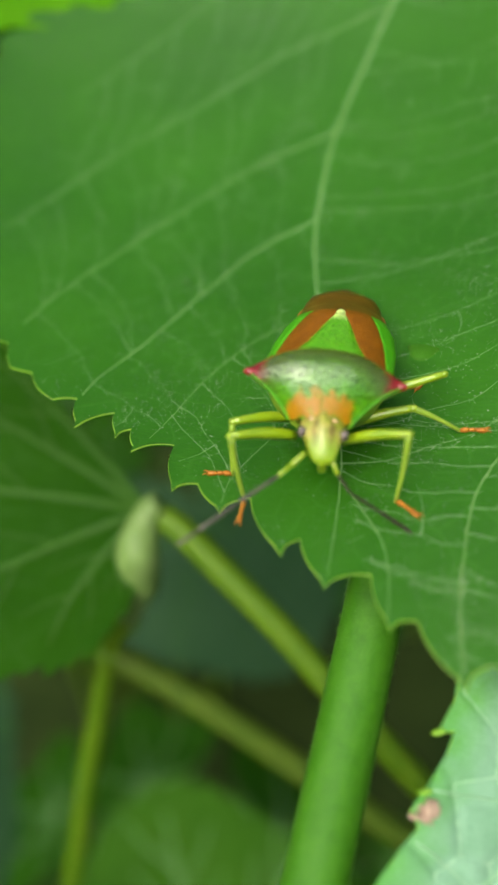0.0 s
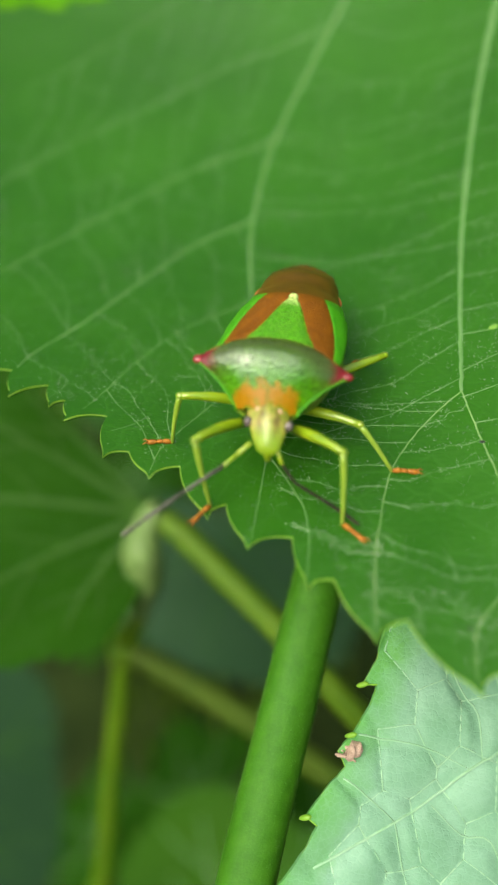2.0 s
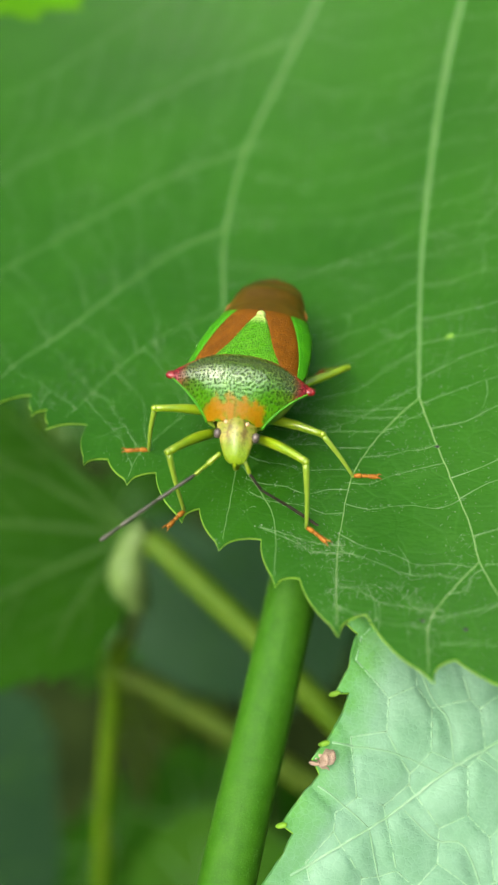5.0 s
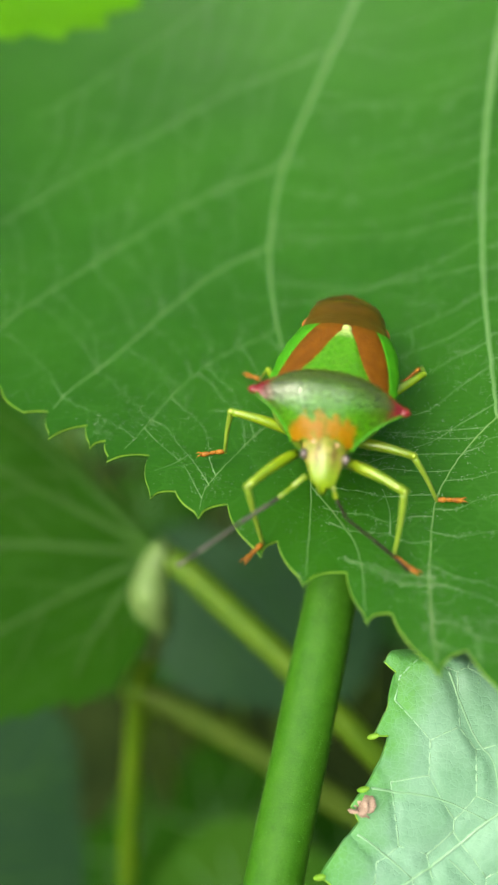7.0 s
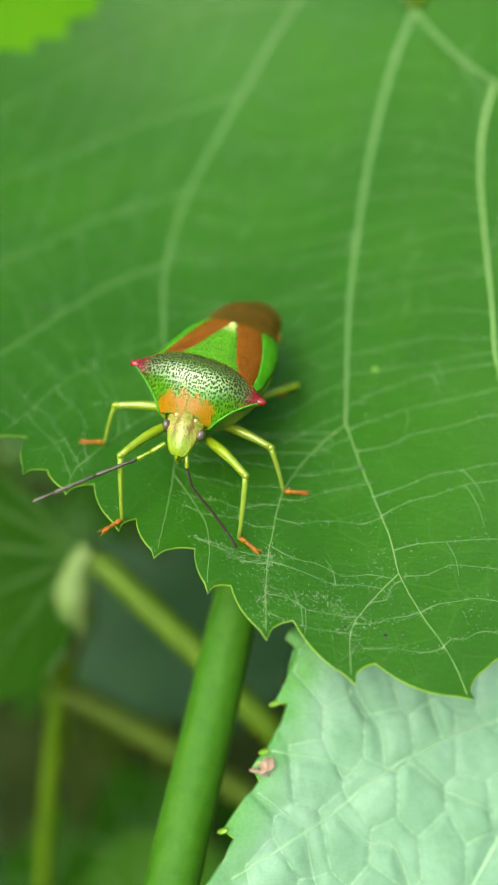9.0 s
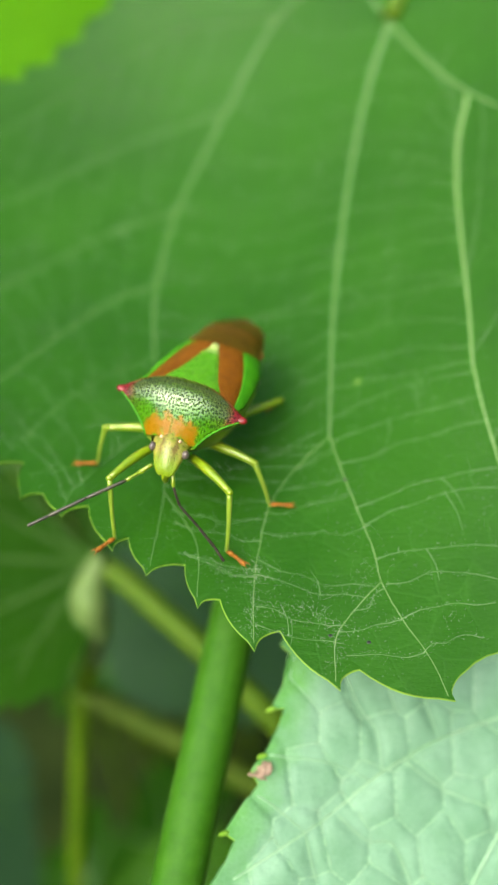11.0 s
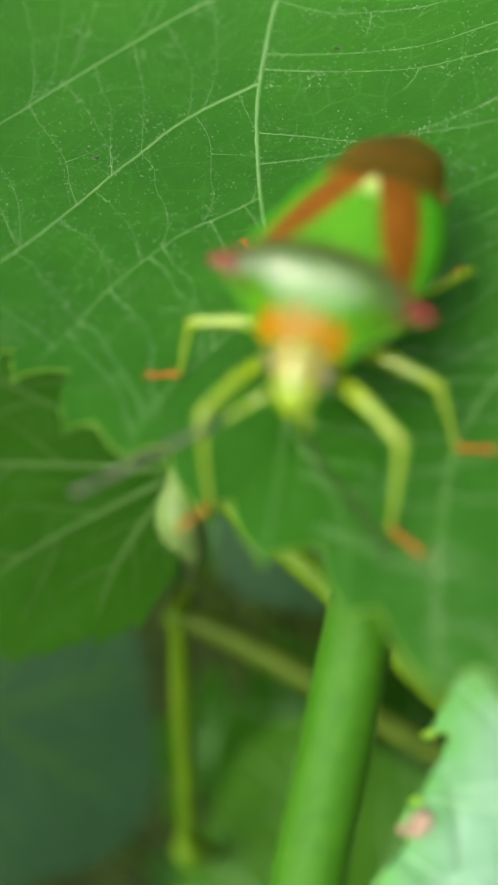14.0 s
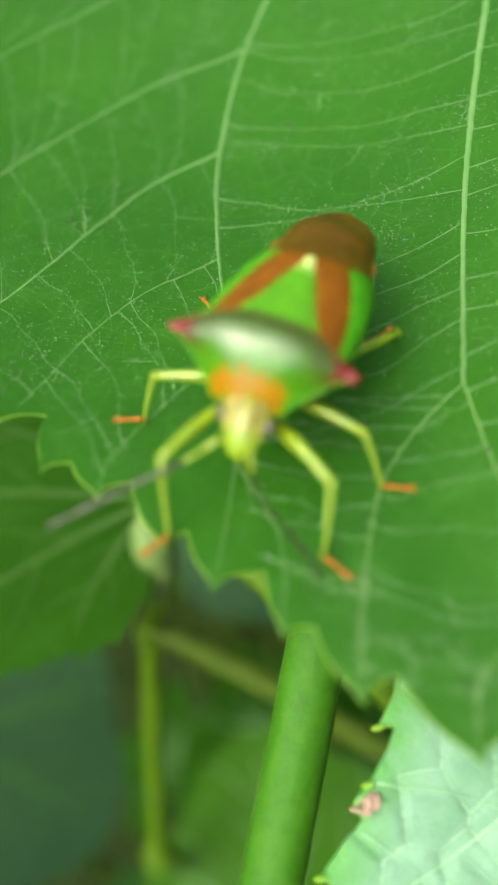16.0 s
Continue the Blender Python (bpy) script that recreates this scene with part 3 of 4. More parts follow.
def pale_leaf():
    ob = empty("leaf", Matrix.Translation(P2 * 0.001))
    tagged(ob, "puckered leaf, sky sheen in its pale colour, with a dry brown margin tip", "leaf", "leaves of the plant")
    tips = [(2.62, 28.07), (2.21, 27.38), (2.81, 27.05), (2.2, 25.42), (1.5, 24.34), (2.29, 24.43), (1.89, 23.52), (0.9, 22.17), (0.2, 21.53), (0.6, 20.94), (-0.2, 20.19), (-1.4, 18.75), (-0.8, 18.46), (-1.9, 16.9), (-3.21, 15.46), (-2.49, 14.76)]
    outline = []
    for i, p in enumerate(tips[:-1]):
        a, b = Vector(p), Vector(tips[i + 1])
        outline += [a.lerp(b, t / 8) for t in range(8)]
    rest = spline([(*tips[-1], 0), (-3.47, 10.91, 0), (1.88, 5.65, 0), (8.91, 3.56, 0), (15.48, 6.88, 0), (20.39, 13.6, 0), (23.19, 22.33, 0), (22.99, 30.06, 0), (15.9, 32.28, 0), (7.84, 30.4, 0), (*tips[0], 0)], 0.4)[:-1]
    outline += [Vector((p.x, p.y)) for p in rest]
    c = Vector((P2.x, P2.y))
    outline = [q * PALE - c for q in outline]
    n = len(outline)
    up = part("blade", sheet(outline, pale_height, 0.26), LEAF_SHEEN, ob, "puckered green blade with sky sheen in its pale colour")
    thicken(up, 0.25)
    bm = bmesh.new()
    rim = [Vector((p.x, p.y, pale_height(p.x, p.y) - 0.1)) for p in outline]
    tube(bm, [*rim, rim[0]], [0.05] * (n + 1), 6)
    part("margin", bm, MARGIN, ob, "thin yellow-green margin")

    def vein(pts, a, b):
        path = draped([(x * PALE - P2.x, y * PALE - P2.y) for x, y in pts], pale_height, 0.4, 0.05)
        bm = bmesh.new()
        tube(bm, path, taper(len(path), b, a), 6, 0.5)
        part("vein", bm, VEIN_PALE, ob)

    for pts, a, b in PALE_VEINS:
        vein(pts, a, b)
    # thin veins in the creases between the bulges
    vs, _, tris, *_ = geometry.delaunay_2d_cdt([Vector((c.x, c.y)) for c in PUCKERS], [], [], 0, 1e-4)
    middle, sides = [], {}
    for k, tri in enumerate(tris):
        p, q, r = (vs[i] for i in tri)
        d = 2 * (p.x * (q.y - r.y) + q.x * (r.y - p.y) + r.x * (p.y - q.y))
        pp, qq, rr = p.length_squared, q.length_squared, r.length_squared
        middle.append(Vector(((pp * (q.y - r.y) + qq * (r.y - p.y) + rr * (p.y - q.y)) / d, (pp * (r.x - q.x) + qq * (p.x - r.x) + rr * (q.x - p.x)) / d)))
        for i, j in ((0, 1), (1, 2), (2, 0)):
            sides.setdefault(frozenset((tri[i], tri[j])), []).append(k)
    bm = bmesh.new()
    for pair in sides.values():
        if len(pair) < 2:
            continue
        a, b = middle[pair[0]], middle[pair[1]]
        inside = all(sum((u.y > q.y) != (v.y > q.y) and q.x < u.x + (q.y - u.y) * (v.x - u.x) / (v.y - u.y) for u, v in zip(outline, outline[1:] + outline[:1])) % 2 for q in (a * PALE - c, b * PALE - c))
        if inside and 0.4 < (a - b).length < 5:
            path = draped([(x * PALE - P2.x, y * PALE - P2.y) for x, y in (a, a.lerp(b, 0.35), a.lerp(b, 0.7), b)], pale_height, 0.3, 0.05)
            tube(bm, path, [0.055 + 0.015 * noise.noise(q * 1.3) for q in path], 5, 0.6)
    tagged(part("vein_network", bm, VEIN_PALE, ob, "fine pale veins in the creases"), kind="stuff")
    bm = bmesh.new()
    for x, y in ((1.5, 24.3), (-1.4, 18.7), (-3.2, 15.4), (0.9, 22.2)):
        x, y = x * PALE - P2.x, y * PALE - P2.y
        ellipsoid(bm, (x - 0.05, y, pale_height(x, y) + 0.02), (0.42, 0.18, 0.15), Matrix.Rotation(-0.5, 4, "Y"), 10, 7)
    tagged(part("tooth_tips", bm, MARGIN, ob, "small curled yellow-green tooth tips"), kind="stuff")
    bm = bmesh.new()
    for p, r in (((-2.5, 0.4, 3.0), (0.5, 0.34, 0.16)), ((-2.95, 0.25, 2.9), (0.36, 0.2, 0.10)), ((-2.1, 0.7, 2.9), (0.42, 0.42, 0.16)), ((-2.5, 0.05, 2.95), (0.22, 0.34, 0.09)), ((-2.75, 0.75, 2.9), (0.3, 0.16, 0.08))):
        ellipsoid(bm, p, r, Matrix.Rotation(0.5, 4, "Z"), 10, 7)
    for v in bm.verts:
        v.co += Vector((noise.noise(v.co * 2.1), noise.noise(v.co * 2.1 + Vector((5, 0, 0))), noise.noise(v.co * 2.1 + Vector((0, 7, 0))))) * 0.34
    part("dry_tip", bm, DRY, ob, "withered brown tip")
    return ob


def stem(name, pts, a, b, material, label, sides=14, ridge=0.0):
    ob = empty(name, Matrix.Translation(Vector(pts[0]) * 0.001))
    tagged(ob, label, "stem", "stems")
    path = [p - Vector(pts[0]) for p in spline(pts, 1.5)]
    bm = bmesh.new()
    rings = tube(bm, path, taper(len(path), a, b), sides)
    for i, ring in enumerate(rings):
        for k, v in enumerate(ring):
            v.co += (v.co - path[i]) * (ridge * math.sin(k * 4 * math.pi / sides) + 0.03 * noise.noise(path[i] * 0.2 + Vector((k, 0, 0))))
    part("stalk", bm, material, ob)
    return ob


def facing(p, normal, along):
    """A pose at p, in millimetres, with z along normal and y near along."""
    z = Vector(normal).normalized()
    y = (Vector(along) - z * Vector(along).dot(z)).normalized()
    m = Matrix((y.cross(z), y, z)).transposed().to_4x4()
    return Matrix.Translation(Vector(p) * 0.001) @ m


def stem_hairs(ob, pts, base, radius):
    """Short pale bristles all over a stem."""
    rng = random.Random(8)
    path = spline(pts, 0.25)
    bm = bmesh.new()
    for _ in range(3800):
        i = rng.randrange(len(path) - 1)
        d = (path[i + 1] - path[i]).normalized()
        side = d.cross(Vector((0, 0, 1))).normalized()
        a = rng.uniform(0, 2 * math.pi)
        out = side * math.cos(a) + side.cross(d) * math.sin(a)
        p = path[i] + d * rng.uniform(0, 0.25) + out * (radius - 0.03) - Vector(base)
        tip = p + out * rng.uniform(0.07, 0.16) + d * rng.uniform(-0.06, 0.06)
        t = d.cross(out) * 0.022
        vs = [bm.verts.new(q) for q in (p + t, p - t * 0.5 + d * 0.02, p - t * 0.5 - d * 0.02, tip)]
        for f in ((0, 1, 3), (1, 2, 3), (2, 0, 3)):
            bm.faces.new([vs[q] for q in f])
    tagged(part("stem_hairs", bm, STEM_HAIR, ob, "short pale bristles"), kind="stuff")


def shaded_leaf():
    """The leaf behind the big one, coloured dark for shade: its blade spreads to one side of the stalk's end."""
    m = facing((-18.2, 56.2, 336.7), (0.20, -0.62, 0.76), (-1, -0.12, 0.12))
    ob = empty("leaf", m)
    tagged(ob, "green leaf darkened for shade, with radiating veins, behind the big leaf", "leaf", "leaves of the plant")

    def height(x, y):
        return 0.05 * abs(x) - 0.012 * y * y / 10 + 0.5 * math.sin(x * 0.21 + 1) * math.cos(y * 0.19) + 0.25 * noise.noise(Vector((x * 0.2, y * 0.2, 3)))

    reach = [(-105, 1.2), (-95, 2.2), (-88, 4.5), (-80, 9.5), (-70, 14), (-60, 16.5), (-40, 23), (-5, 33), (15, 31), (35, 29), (44, 26), (50, 9), (56, 2.0)]
    ring, inner = [], []
    for k in range(220):
        a = -105 + 161 * k / 219
        r = along(a, reach)
        t = (k / 7.0) % 1
        tooth = 1.3 * (t if t < 0.72 else (1 - t) * 2.6) * min(1, max(0, (r - 6) / 8))
        for lst, q in ((inner, r), (ring, r + tooth + 0.35 * noise.noise(Vector((k * 0.13, 2, 0))))):
            lst.append((q * math.sin(radians(a)), q * math.cos(radians(a))))
    ring.append((0.3, -1.4))
    inner.append((0.3, -1.4))
    thicken(part("blade", blade((0, 0), ring, inner, height, 22, 0.75), LEAF_SHADED, ob, "green blade darkened for shade"), 0.25)
    for a, r in ((-78, 9), (-56, 15.5), (-28, 25), (2, 31), (26, 29), (41, 24)):
        d = Vector((math.sin(radians(a)), math.cos(radians(a))))
        bend = Vector((d.y, -d.x)) * 1.2
        path = draped([d * 0.2, d * r * 0.35 + bend * 0.6, d * r * 0.7 + bend * 0.7, d * r * 0.97], height, 0.9, 0.12)
        bm = bmesh.new()
        tube(bm, path, taper(len(path), 0.42, 0.08), 8, 0.4)
        part("vein", bm, VEIN_DULL, ob)
        for t, s in ((0.35, 1), (0.5, -1), (0.65, 1)):
            p = d * r * t + bend * 0.65
            e = (d + Vector((d.y, -d.x)) * s * 0.8).normalized() * r * 0.3
            path = draped([p, p + e * 0.55, p + e + d * 0.8], height, 0.9, 0.10)
            bm = bmesh.new()
            tube(bm, path, taper(len(path), 0.13, 0.04), 6, 0.4)
            part("side_vein", bm, VEIN_DULL, ob)
    return ob


# ---- ground ----
bm = bmesh.new()
rows = []
for j in range(61):
    row = []
    for i in range(61):
        x, y = [math.copysign(abs(t / 30) ** 4 * 40000 + abs(t / 30) * 300, t) for t in (i - 30, j - 30)]
        row.append(Vector((x, y + 100, 12 * noise.noise(Vector((x * 0.02, y * 0.02, 0))) if abs(x) + abs(y) < 1500 else 0)))
    rows.append(row)
grid(bm, rows)
tagged(part("ground", bm, SOIL), "dark shaded soil under the plant", "ground", kind="structure")

def unseen_shrubs():
    """Dark foliage added out of view all round to block the low sky: single folded leaves on a loose ring."""
    rng = random.Random(31)
    vs, fs = [], []
    for _ in range(9000):
        a, h = rng.uniform(0, 2 * math.pi), rng.uniform(0, 1) ** 0.8 * 850
        r = rng.uniform(750, 1250) + 120 * noise.noise(Vector((math.cos(a) * 2, math.sin(a) * 2, h * 0.002)))
        if h > 700 + 200 * noise.noise(Vector((math.cos(a) * 3, math.sin(a) * 3, 5))):
            continue
        p = Vector((r * math.cos(a), r * math.sin(a), h))
        n = Vector((-math.cos(a) + rng.gauss(0, 0.5), -math.sin(a) + rng.gauss(0, 0.5), rng.uniform(-0.1, 1.0))).normalized()
        y = Vector((rng.gauss(0, 1), rng.gauss(0, 1), -0.8)).cross(n).normalized()
        x, q, k = y.cross(n), rng.uniform(45, 85), len(vs)
        pts = [-y * q, -y * q * 0.3 - x * q * 0.62 + n * q * 0.2, y * q * 0.5 - x * q * 0.45 + n * q * 0.15, y * q * 1.1 - n * q * 0.15,
               y * q * 0.5 + x * q * 0.45 + n * q * 0.15, -y * q * 0.3 + x * q * 0.62 + n * q * 0.2, y * q * 0.2]
        vs += [(p + v) * 0.001 for v in pts]
        fs += [tuple(k + i for i in f) for f in ((0, 1, 6), (1, 2, 6), (2, 3, 6), (3, 4, 6), (4, 5, 6), (5, 0, 6))]
    me = bpy.data.meshes.new("backdrop")
    me.from_pydata(vs, [], fs)
    me.materials.append(LEAF_SHADED)
    tagged(new("backdrop", me), "added ring of unseen dark foliage that screens the low sky", "foliage", kind="structure")


# Added only to keep horizon light and reflections off the leaves.
unseen_shrubs()
leaf = big_leaf()
pale_leaf()
hairy_stem = stem("stem", [(2.6, 49.8, 361.2), (1.1, 44.2, 358.5), (-1.6, 33.0, 353.1), (-4.4, 21.8, 347.7), (-7.1, 10.6, 342.4), (-10.5, -0.6, 335), (-15, -9, 310), (-20, -14, 250), (-22, -14, 120), (-22, -14, -5)], 1.75, 2.0, STEM, "thick finely hairy green stem leaning under the big leaf", 28, 0.02)
stem_hairs(hairy_stem, [(1.1, 44.2, 358.5), (-1.6, 33.0, 353.1), (-4.4, 21.8, 347.7), (-7.1, 10.6, 342.4)], (2.6, 49.8, 361.2), 1.82)
upright = stem("stem", [(-20.4, 52.6, 323.4), (-22.6, 53.1, 318.0), (-23.6, 52.2, 314.5), (-24.3, 51.0, 310.5), (-26.9, 47.2, 296.1), (-29.5, 43.3, 280.4), (-32.2, 39.5, 264), (-36, 44, 240), (-42, 58, 150), (-42, 60, -5)], 1.15, 2.1, PETIOLE, "upright green stem among the leaves")
for (x, y, z), r in (((-23.4, 52.4, 315.6), 1.75), ((-32.0, 39.9, 265), 2.7)):
    bm = bmesh.new()
    ellipsoid(bm, Vector((x, y, z)) - Vector((-20.4, 52.6, 323.4)), (r, r, r * 1.25), Matrix.Rotation(0.3, 4, "X"), 18, 12)
    part("node", bm, PETIOLE, upright, "slightly swollen stem node")
stem("stem", [(-17.4, 56.0, 336.4), (-15.0, 54.6, 336.1), (-10.4, 51.3, 333.6), (-5.8, 48.1, 331.0), (-0.6, 44.1, 327.6), (6.3, 39.1, 322.9), (21.5, 29.0, 312), (36, 24, 285), (52, 26, 150), (52, 26, -5)], 1.35, 1.5, PETIOLE, "slanting green leaf stalk")
stem("stem", [(-23.2, 52.6, 315.8), (-20.5, 51.9, 315.2), (-17.0, 50.8, 313.5), (-10.1, 48.4, 310.2), (-1.1, 45.0, 305.7), (8.5, 41.3, 300.8), (24, 36, 291), (40, 36, 262), (54, 44, 140), (54, 44, -5)], 1.55, 1.75, PETIOLE_DULL, "slanting dull green leaf stalk")
bulge = empty("leaf_stalk", Matrix.Translation((-0.0191, 0.0536, 0.3337)))
tagged(bulge, "pale swollen joint where leaf stalks meet", "stem", "stems")
bm = bmesh.new()
path = spline([(-1.4, -0.9, -10.6), (-0.4, -1.3, -7.2), (0.5, -1.6, -3.8), (0.35, -1.1, -0.8), (0.35, -0.8, 1.1), (0.7, 0.9, 2.5), (1.3, 2.0, 3.7), (2.2, 2.3, 4.4)], 0.35)
tube(bm, path, [1.0 + 1.15 * math.exp(-((k / (len(path) - 1) - 0.66) / 0.24) ** 2) + 0.14 * noise.noise(p * 0.5) for k, p in enumerate(path)], 16)
part("swelling", bm, PETIOLE_PALE, bulge)
shaded_leaf()
# The bright colour stands for sunlight on this blade.
round_leaf("leaf", facing((-47, 118, 383), (0.1, -0.4, 0.9), (0.62, -0.75, -0.35)), 38, 5, LEAF_SUNLIT, LEAF_SUNLIT, "leaf behind the big leaf, sunlight in its bright yellow-green", 0.03, teeth=0.2)
round_leaf("leaf", facing((-86, 66, 242), (0.4, -0.4, 0.8), (0.9, -0.5, -0.1)), 40, 7, LEAF_FAR_HAZE, VEIN_DULL, "leaf low in the plant, shade and haze in its grey-green", 0.06, vein_size=0.6)
round_leaf("leaf", facing((-12, 36, 215), (0, -0.4, 0.9), (-0.3, 1, 0)), 40, 9, LEAF_MID, VEIN_FINE, "fresh green leaf low in the plant", 0.06, vein_size=0.6)
round_leaf("leaf", facing((-16, 110, 268), (0.1, -0.55, 0.8), (0.5, -0.8, 0)), 34, 8, LEAF_FAR_HAZE, LEAF_SHADED_GREY, "leaf with shade and haze in its dull grey-green", 0.06, vein_size=0.5)
rng = random.Random(11)
# Leaves deep in the plant, their shade carried by dark and grey greens.
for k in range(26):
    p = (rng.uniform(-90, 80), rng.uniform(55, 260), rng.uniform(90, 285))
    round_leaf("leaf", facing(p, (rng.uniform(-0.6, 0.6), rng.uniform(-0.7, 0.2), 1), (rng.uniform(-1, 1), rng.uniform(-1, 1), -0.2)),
               rng.uniform(22, 42), 20 + k, (LEAF_SHADED, LEAF_SHADED_GREY, LEAF_SHADED)[k % 3], VEIN_FINE, "leaf darkened for the shade of the plant", detail=False)

# ---- the shield bug: x to its left, y to its tail, z up; origin between its shoulder points ----
def shell(name, kind):
    """Glossy pitted shell; kind picks the pattern of colours."""
    m = Mat(name)
    x, y, z = m.xyz()
    ax = m.math("ABSOLUTE", x)
    pits = m.ramp(m.cells(6.9 if kind == "pronotum" else 7.4, "F1", 0.7, True), 0.20, 0.36, 1.0, 0.0)
    fine = m.ramp(m.noise(2.2, 4), 0.3, 0.7)
    base = m.mix(fine, (0.036, 0.165, 0.002, 1), (0.068, 0.235, 0.003, 1)) if kind == "pronotum" else m.mix(fine, (0.055, 0.25, 0.004, 1), (0.095, 0.32, 0.007, 1))
    if kind == "pronotum":
        wob = m.ramp(m.noise(1.5, 3), 0.25, 0.75, -0.35, 0.35)
        yw, aw = m.math("ADD", y, wob), m.math("SUBTRACT", ax, wob)
        band = m.math("MULTIPLY", m.ramp(yw, -1.22, -1.42), m.ramp(yw, -2.15, -1.95))
        gap = m.math("MULTIPLY", m.ramp(ax, 0.0, 0.1, 0.5, 1.0), m.ramp(aw, 1.9, 1.55))
        blot = m.math("MULTIPLY", m.math("MULTIPLY", band, gap), m.ramp(m.noise(1.6, 3), 0.3, 0.46, 0.55, 1.0))
        base = m.mix(m.math("MULTIPLY", blot, 0.92), base, (0.26, 0.115, 0.001, 1))
        rear = m.ramp(m.math("ADD", y, m.math("MULTIPLY", m.math("POWER", m.math("DIVIDE", ax, 4.3), 2.2), 1.5)), -0.8, 0.4)
        base = m.mix(m.math("MULTIPLY", rear, 0.8), base, (0.050, 0.056, 0.006, 1))
        rim = m.ramp(m.math("ADD", y, m.math("MULTIPLY", m.math("POWER", m.math("DIVIDE", ax, 4.3), 2.2), 1.45)), 0.98, 1.15)
        base = m.mix(rim, base, (0.34, 0.075, 0.008, 1))
        horn = m.ramp(m.math("ADD", ax, m.math("MULTIPLY", m.noise(1.6, 3), 0.9)), 3.45, 4.05)
        base = m.mix(horn, base, (0.14, 0.006, 0.008, 1))
        pits = m.math("MULTIPLY", pits, m.ramp(blot, 0.2, 0.8, 1.0, 0.2))
        pits = m.math("MULTIPLY", pits, m.math("MULTIPLY", m.ramp(horn, 0.0, 1.0, 1.0, 0.55), m.ramp(y, -1.7, -0.3, 0.42, 1.0)))
        dull = m.math("MAXIMUM", m.math("MULTIPLY", blot, 0.75), m.math("MULTIPLY", horn, 0.8))
        base = m.mix(m.math("MULTIPLY", pits, 0.88), base, (0.006, 0.016, 0.006, 1))
    else:
        tip = m.ramp(y, 4.3, 5.1)
        base = m.mix(tip, base, (0.45, 0.58, 0.16, 1))
        base = m.mix(m.math("MULTIPLY", pits, m.ramp(tip, 0.0, 1.0, 0.92, 0.1)), base, (0.012, 0.045, 0.004, 1))
    m.colour(base).shine(m.ramp(m.noise(3, 2), 0.3, 0.7, 0.24, 0.36), 0.35, 0.55 if kind == "pronotum" else 0.25)
    m.p.inputs["Coat IOR"].default_value = 1.8
    m.p.inputs["Coat Roughness"].default_value = 0.13
    gloss = m.math("MULTIPLY", m.math("SUBTRACT", 1.0, pits), 0.55 if kind == "pronotum" else 0.12)
    if kind == "pronotum":
        gloss = m.math("MULTIPLY", m.math("MULTIPLY", gloss, m.math("SUBTRACT", 1.0, dull)), m.ramp(y, -1.5, -0.5, 0.2, 1.0))
    m.link(gloss, m.p.inputs["Coat Weight"])
    m.link(m.math("MULTIPLY", m.math("SUBTRACT", 1.0, pits), 0.22), m.p.inputs["Specular IOR Level"])
    nrm = m.bump(m.math("MULTIPLY", pits, -1.0), 1.0, 0.10)
    m.link(nrm, m.p.inputs["Coat Normal"])
    return m.mat


def skin(name, c1, c2, pit=0.0, rough=0.32, scale=1.5, coat=0.2, spec=0.5, lines=0.0):
    m = Mat(name)
    base = m.mix(m.ramp(m.noise(scale, 4, 0.65), 0.32, 0.68), (*c1, 1), (*c2, 1))
    h = m.noise(6, 3)
    if pit:
        dots = m.ramp(m.cells(4.6, "F1", 0.9, True), 0.16, 0.30, 1.0, 0.0)
        base = m.mix(m.math("MULTIPLY", dots, pit), base, (0.02, 0.02, 0.008, 1))
        h = m.math("MULTIPLY", dots, -1.0)
    if lines:
        x = m.math("ABSOLUTE", m.math("SUBTRACT", m.xyz()[0], 0.25))
        a = m.ramp(m.math("ABSOLUTE", m.math("SUBTRACT", m.math("ADD", x, m.ramp(m.noise(1.8, 3), 0.2, 0.8, -0.2, 0.2)), 0.42)), 0.05, 0.16, lines, 0.0)
        base = m.mix(a, base, (0.10, 0.055, 0.008, 1))
        base = m.mix(m.ramp(m.xyz()[1], -2.9, -3.6, 0.0, 0.85), base, (0.15, 0.27, 0.004, 1))
    m.colour(base).shine(rough, spec, coat)
    m.bump(h, 0.5, 0.04)
    return m.mat


PRONOTUM, SCUTELLUM = shell("pronotum_shell", "pronotum"), shell("scutellum_shell", "scutellum")
CORIUM = skin("corium_brown", (0.095, 0.034, 0.001), (0.155, 0.056, 0.002), 0.12, 0.45, 1.5, 0.0, 0.1)
WING_GREEN = skin("wing_green", (0.026, 0.185, 0.002), (0.048, 0.25, 0.004), 0.15, 0.42, 1.5, 0.0, 0.2)
MEMBRANE = skin("membrane_brown", (0.046, 0.026, 0.001), (0.088, 0.046, 0.002), 0.0, 0.4, 0.5, 0.0, 0.16)
BELLY = skin("belly_green", (0.12, 0.24, 0.012), (0.20, 0.30, 0.02), 0.0, 0.4)
HEAD = skin("head_yellow", (0.14, 0.19, 0.005), (0.32, 0.28, 0.055), 0.4, 0.34, 2.0, 0.3, 0.4, 0.75)
LEG = skin("leg_green", (0.13, 0.24, 0.003), (0.20, 0.29, 0.006), 0.0, 0.28, 0.8, 0.4)
SHIN = skin("shin_green", (0.15, 0.27, 0.014), (0.22, 0.33, 0.035), 0.0, 0.28, 0.8, 0.4)
FOOT = skin("foot_orange", (0.17, 0.062, 0.004), (0.31, 0.13, 0.008), 0.0, 0.45, 2.0, 0.0, 0.25)
EYE = skin("eye_dark", (0.06, 0.05, 0.04), (0.12, 0.10, 0.08), 0.0, 0.2, 2.0, 0.3)
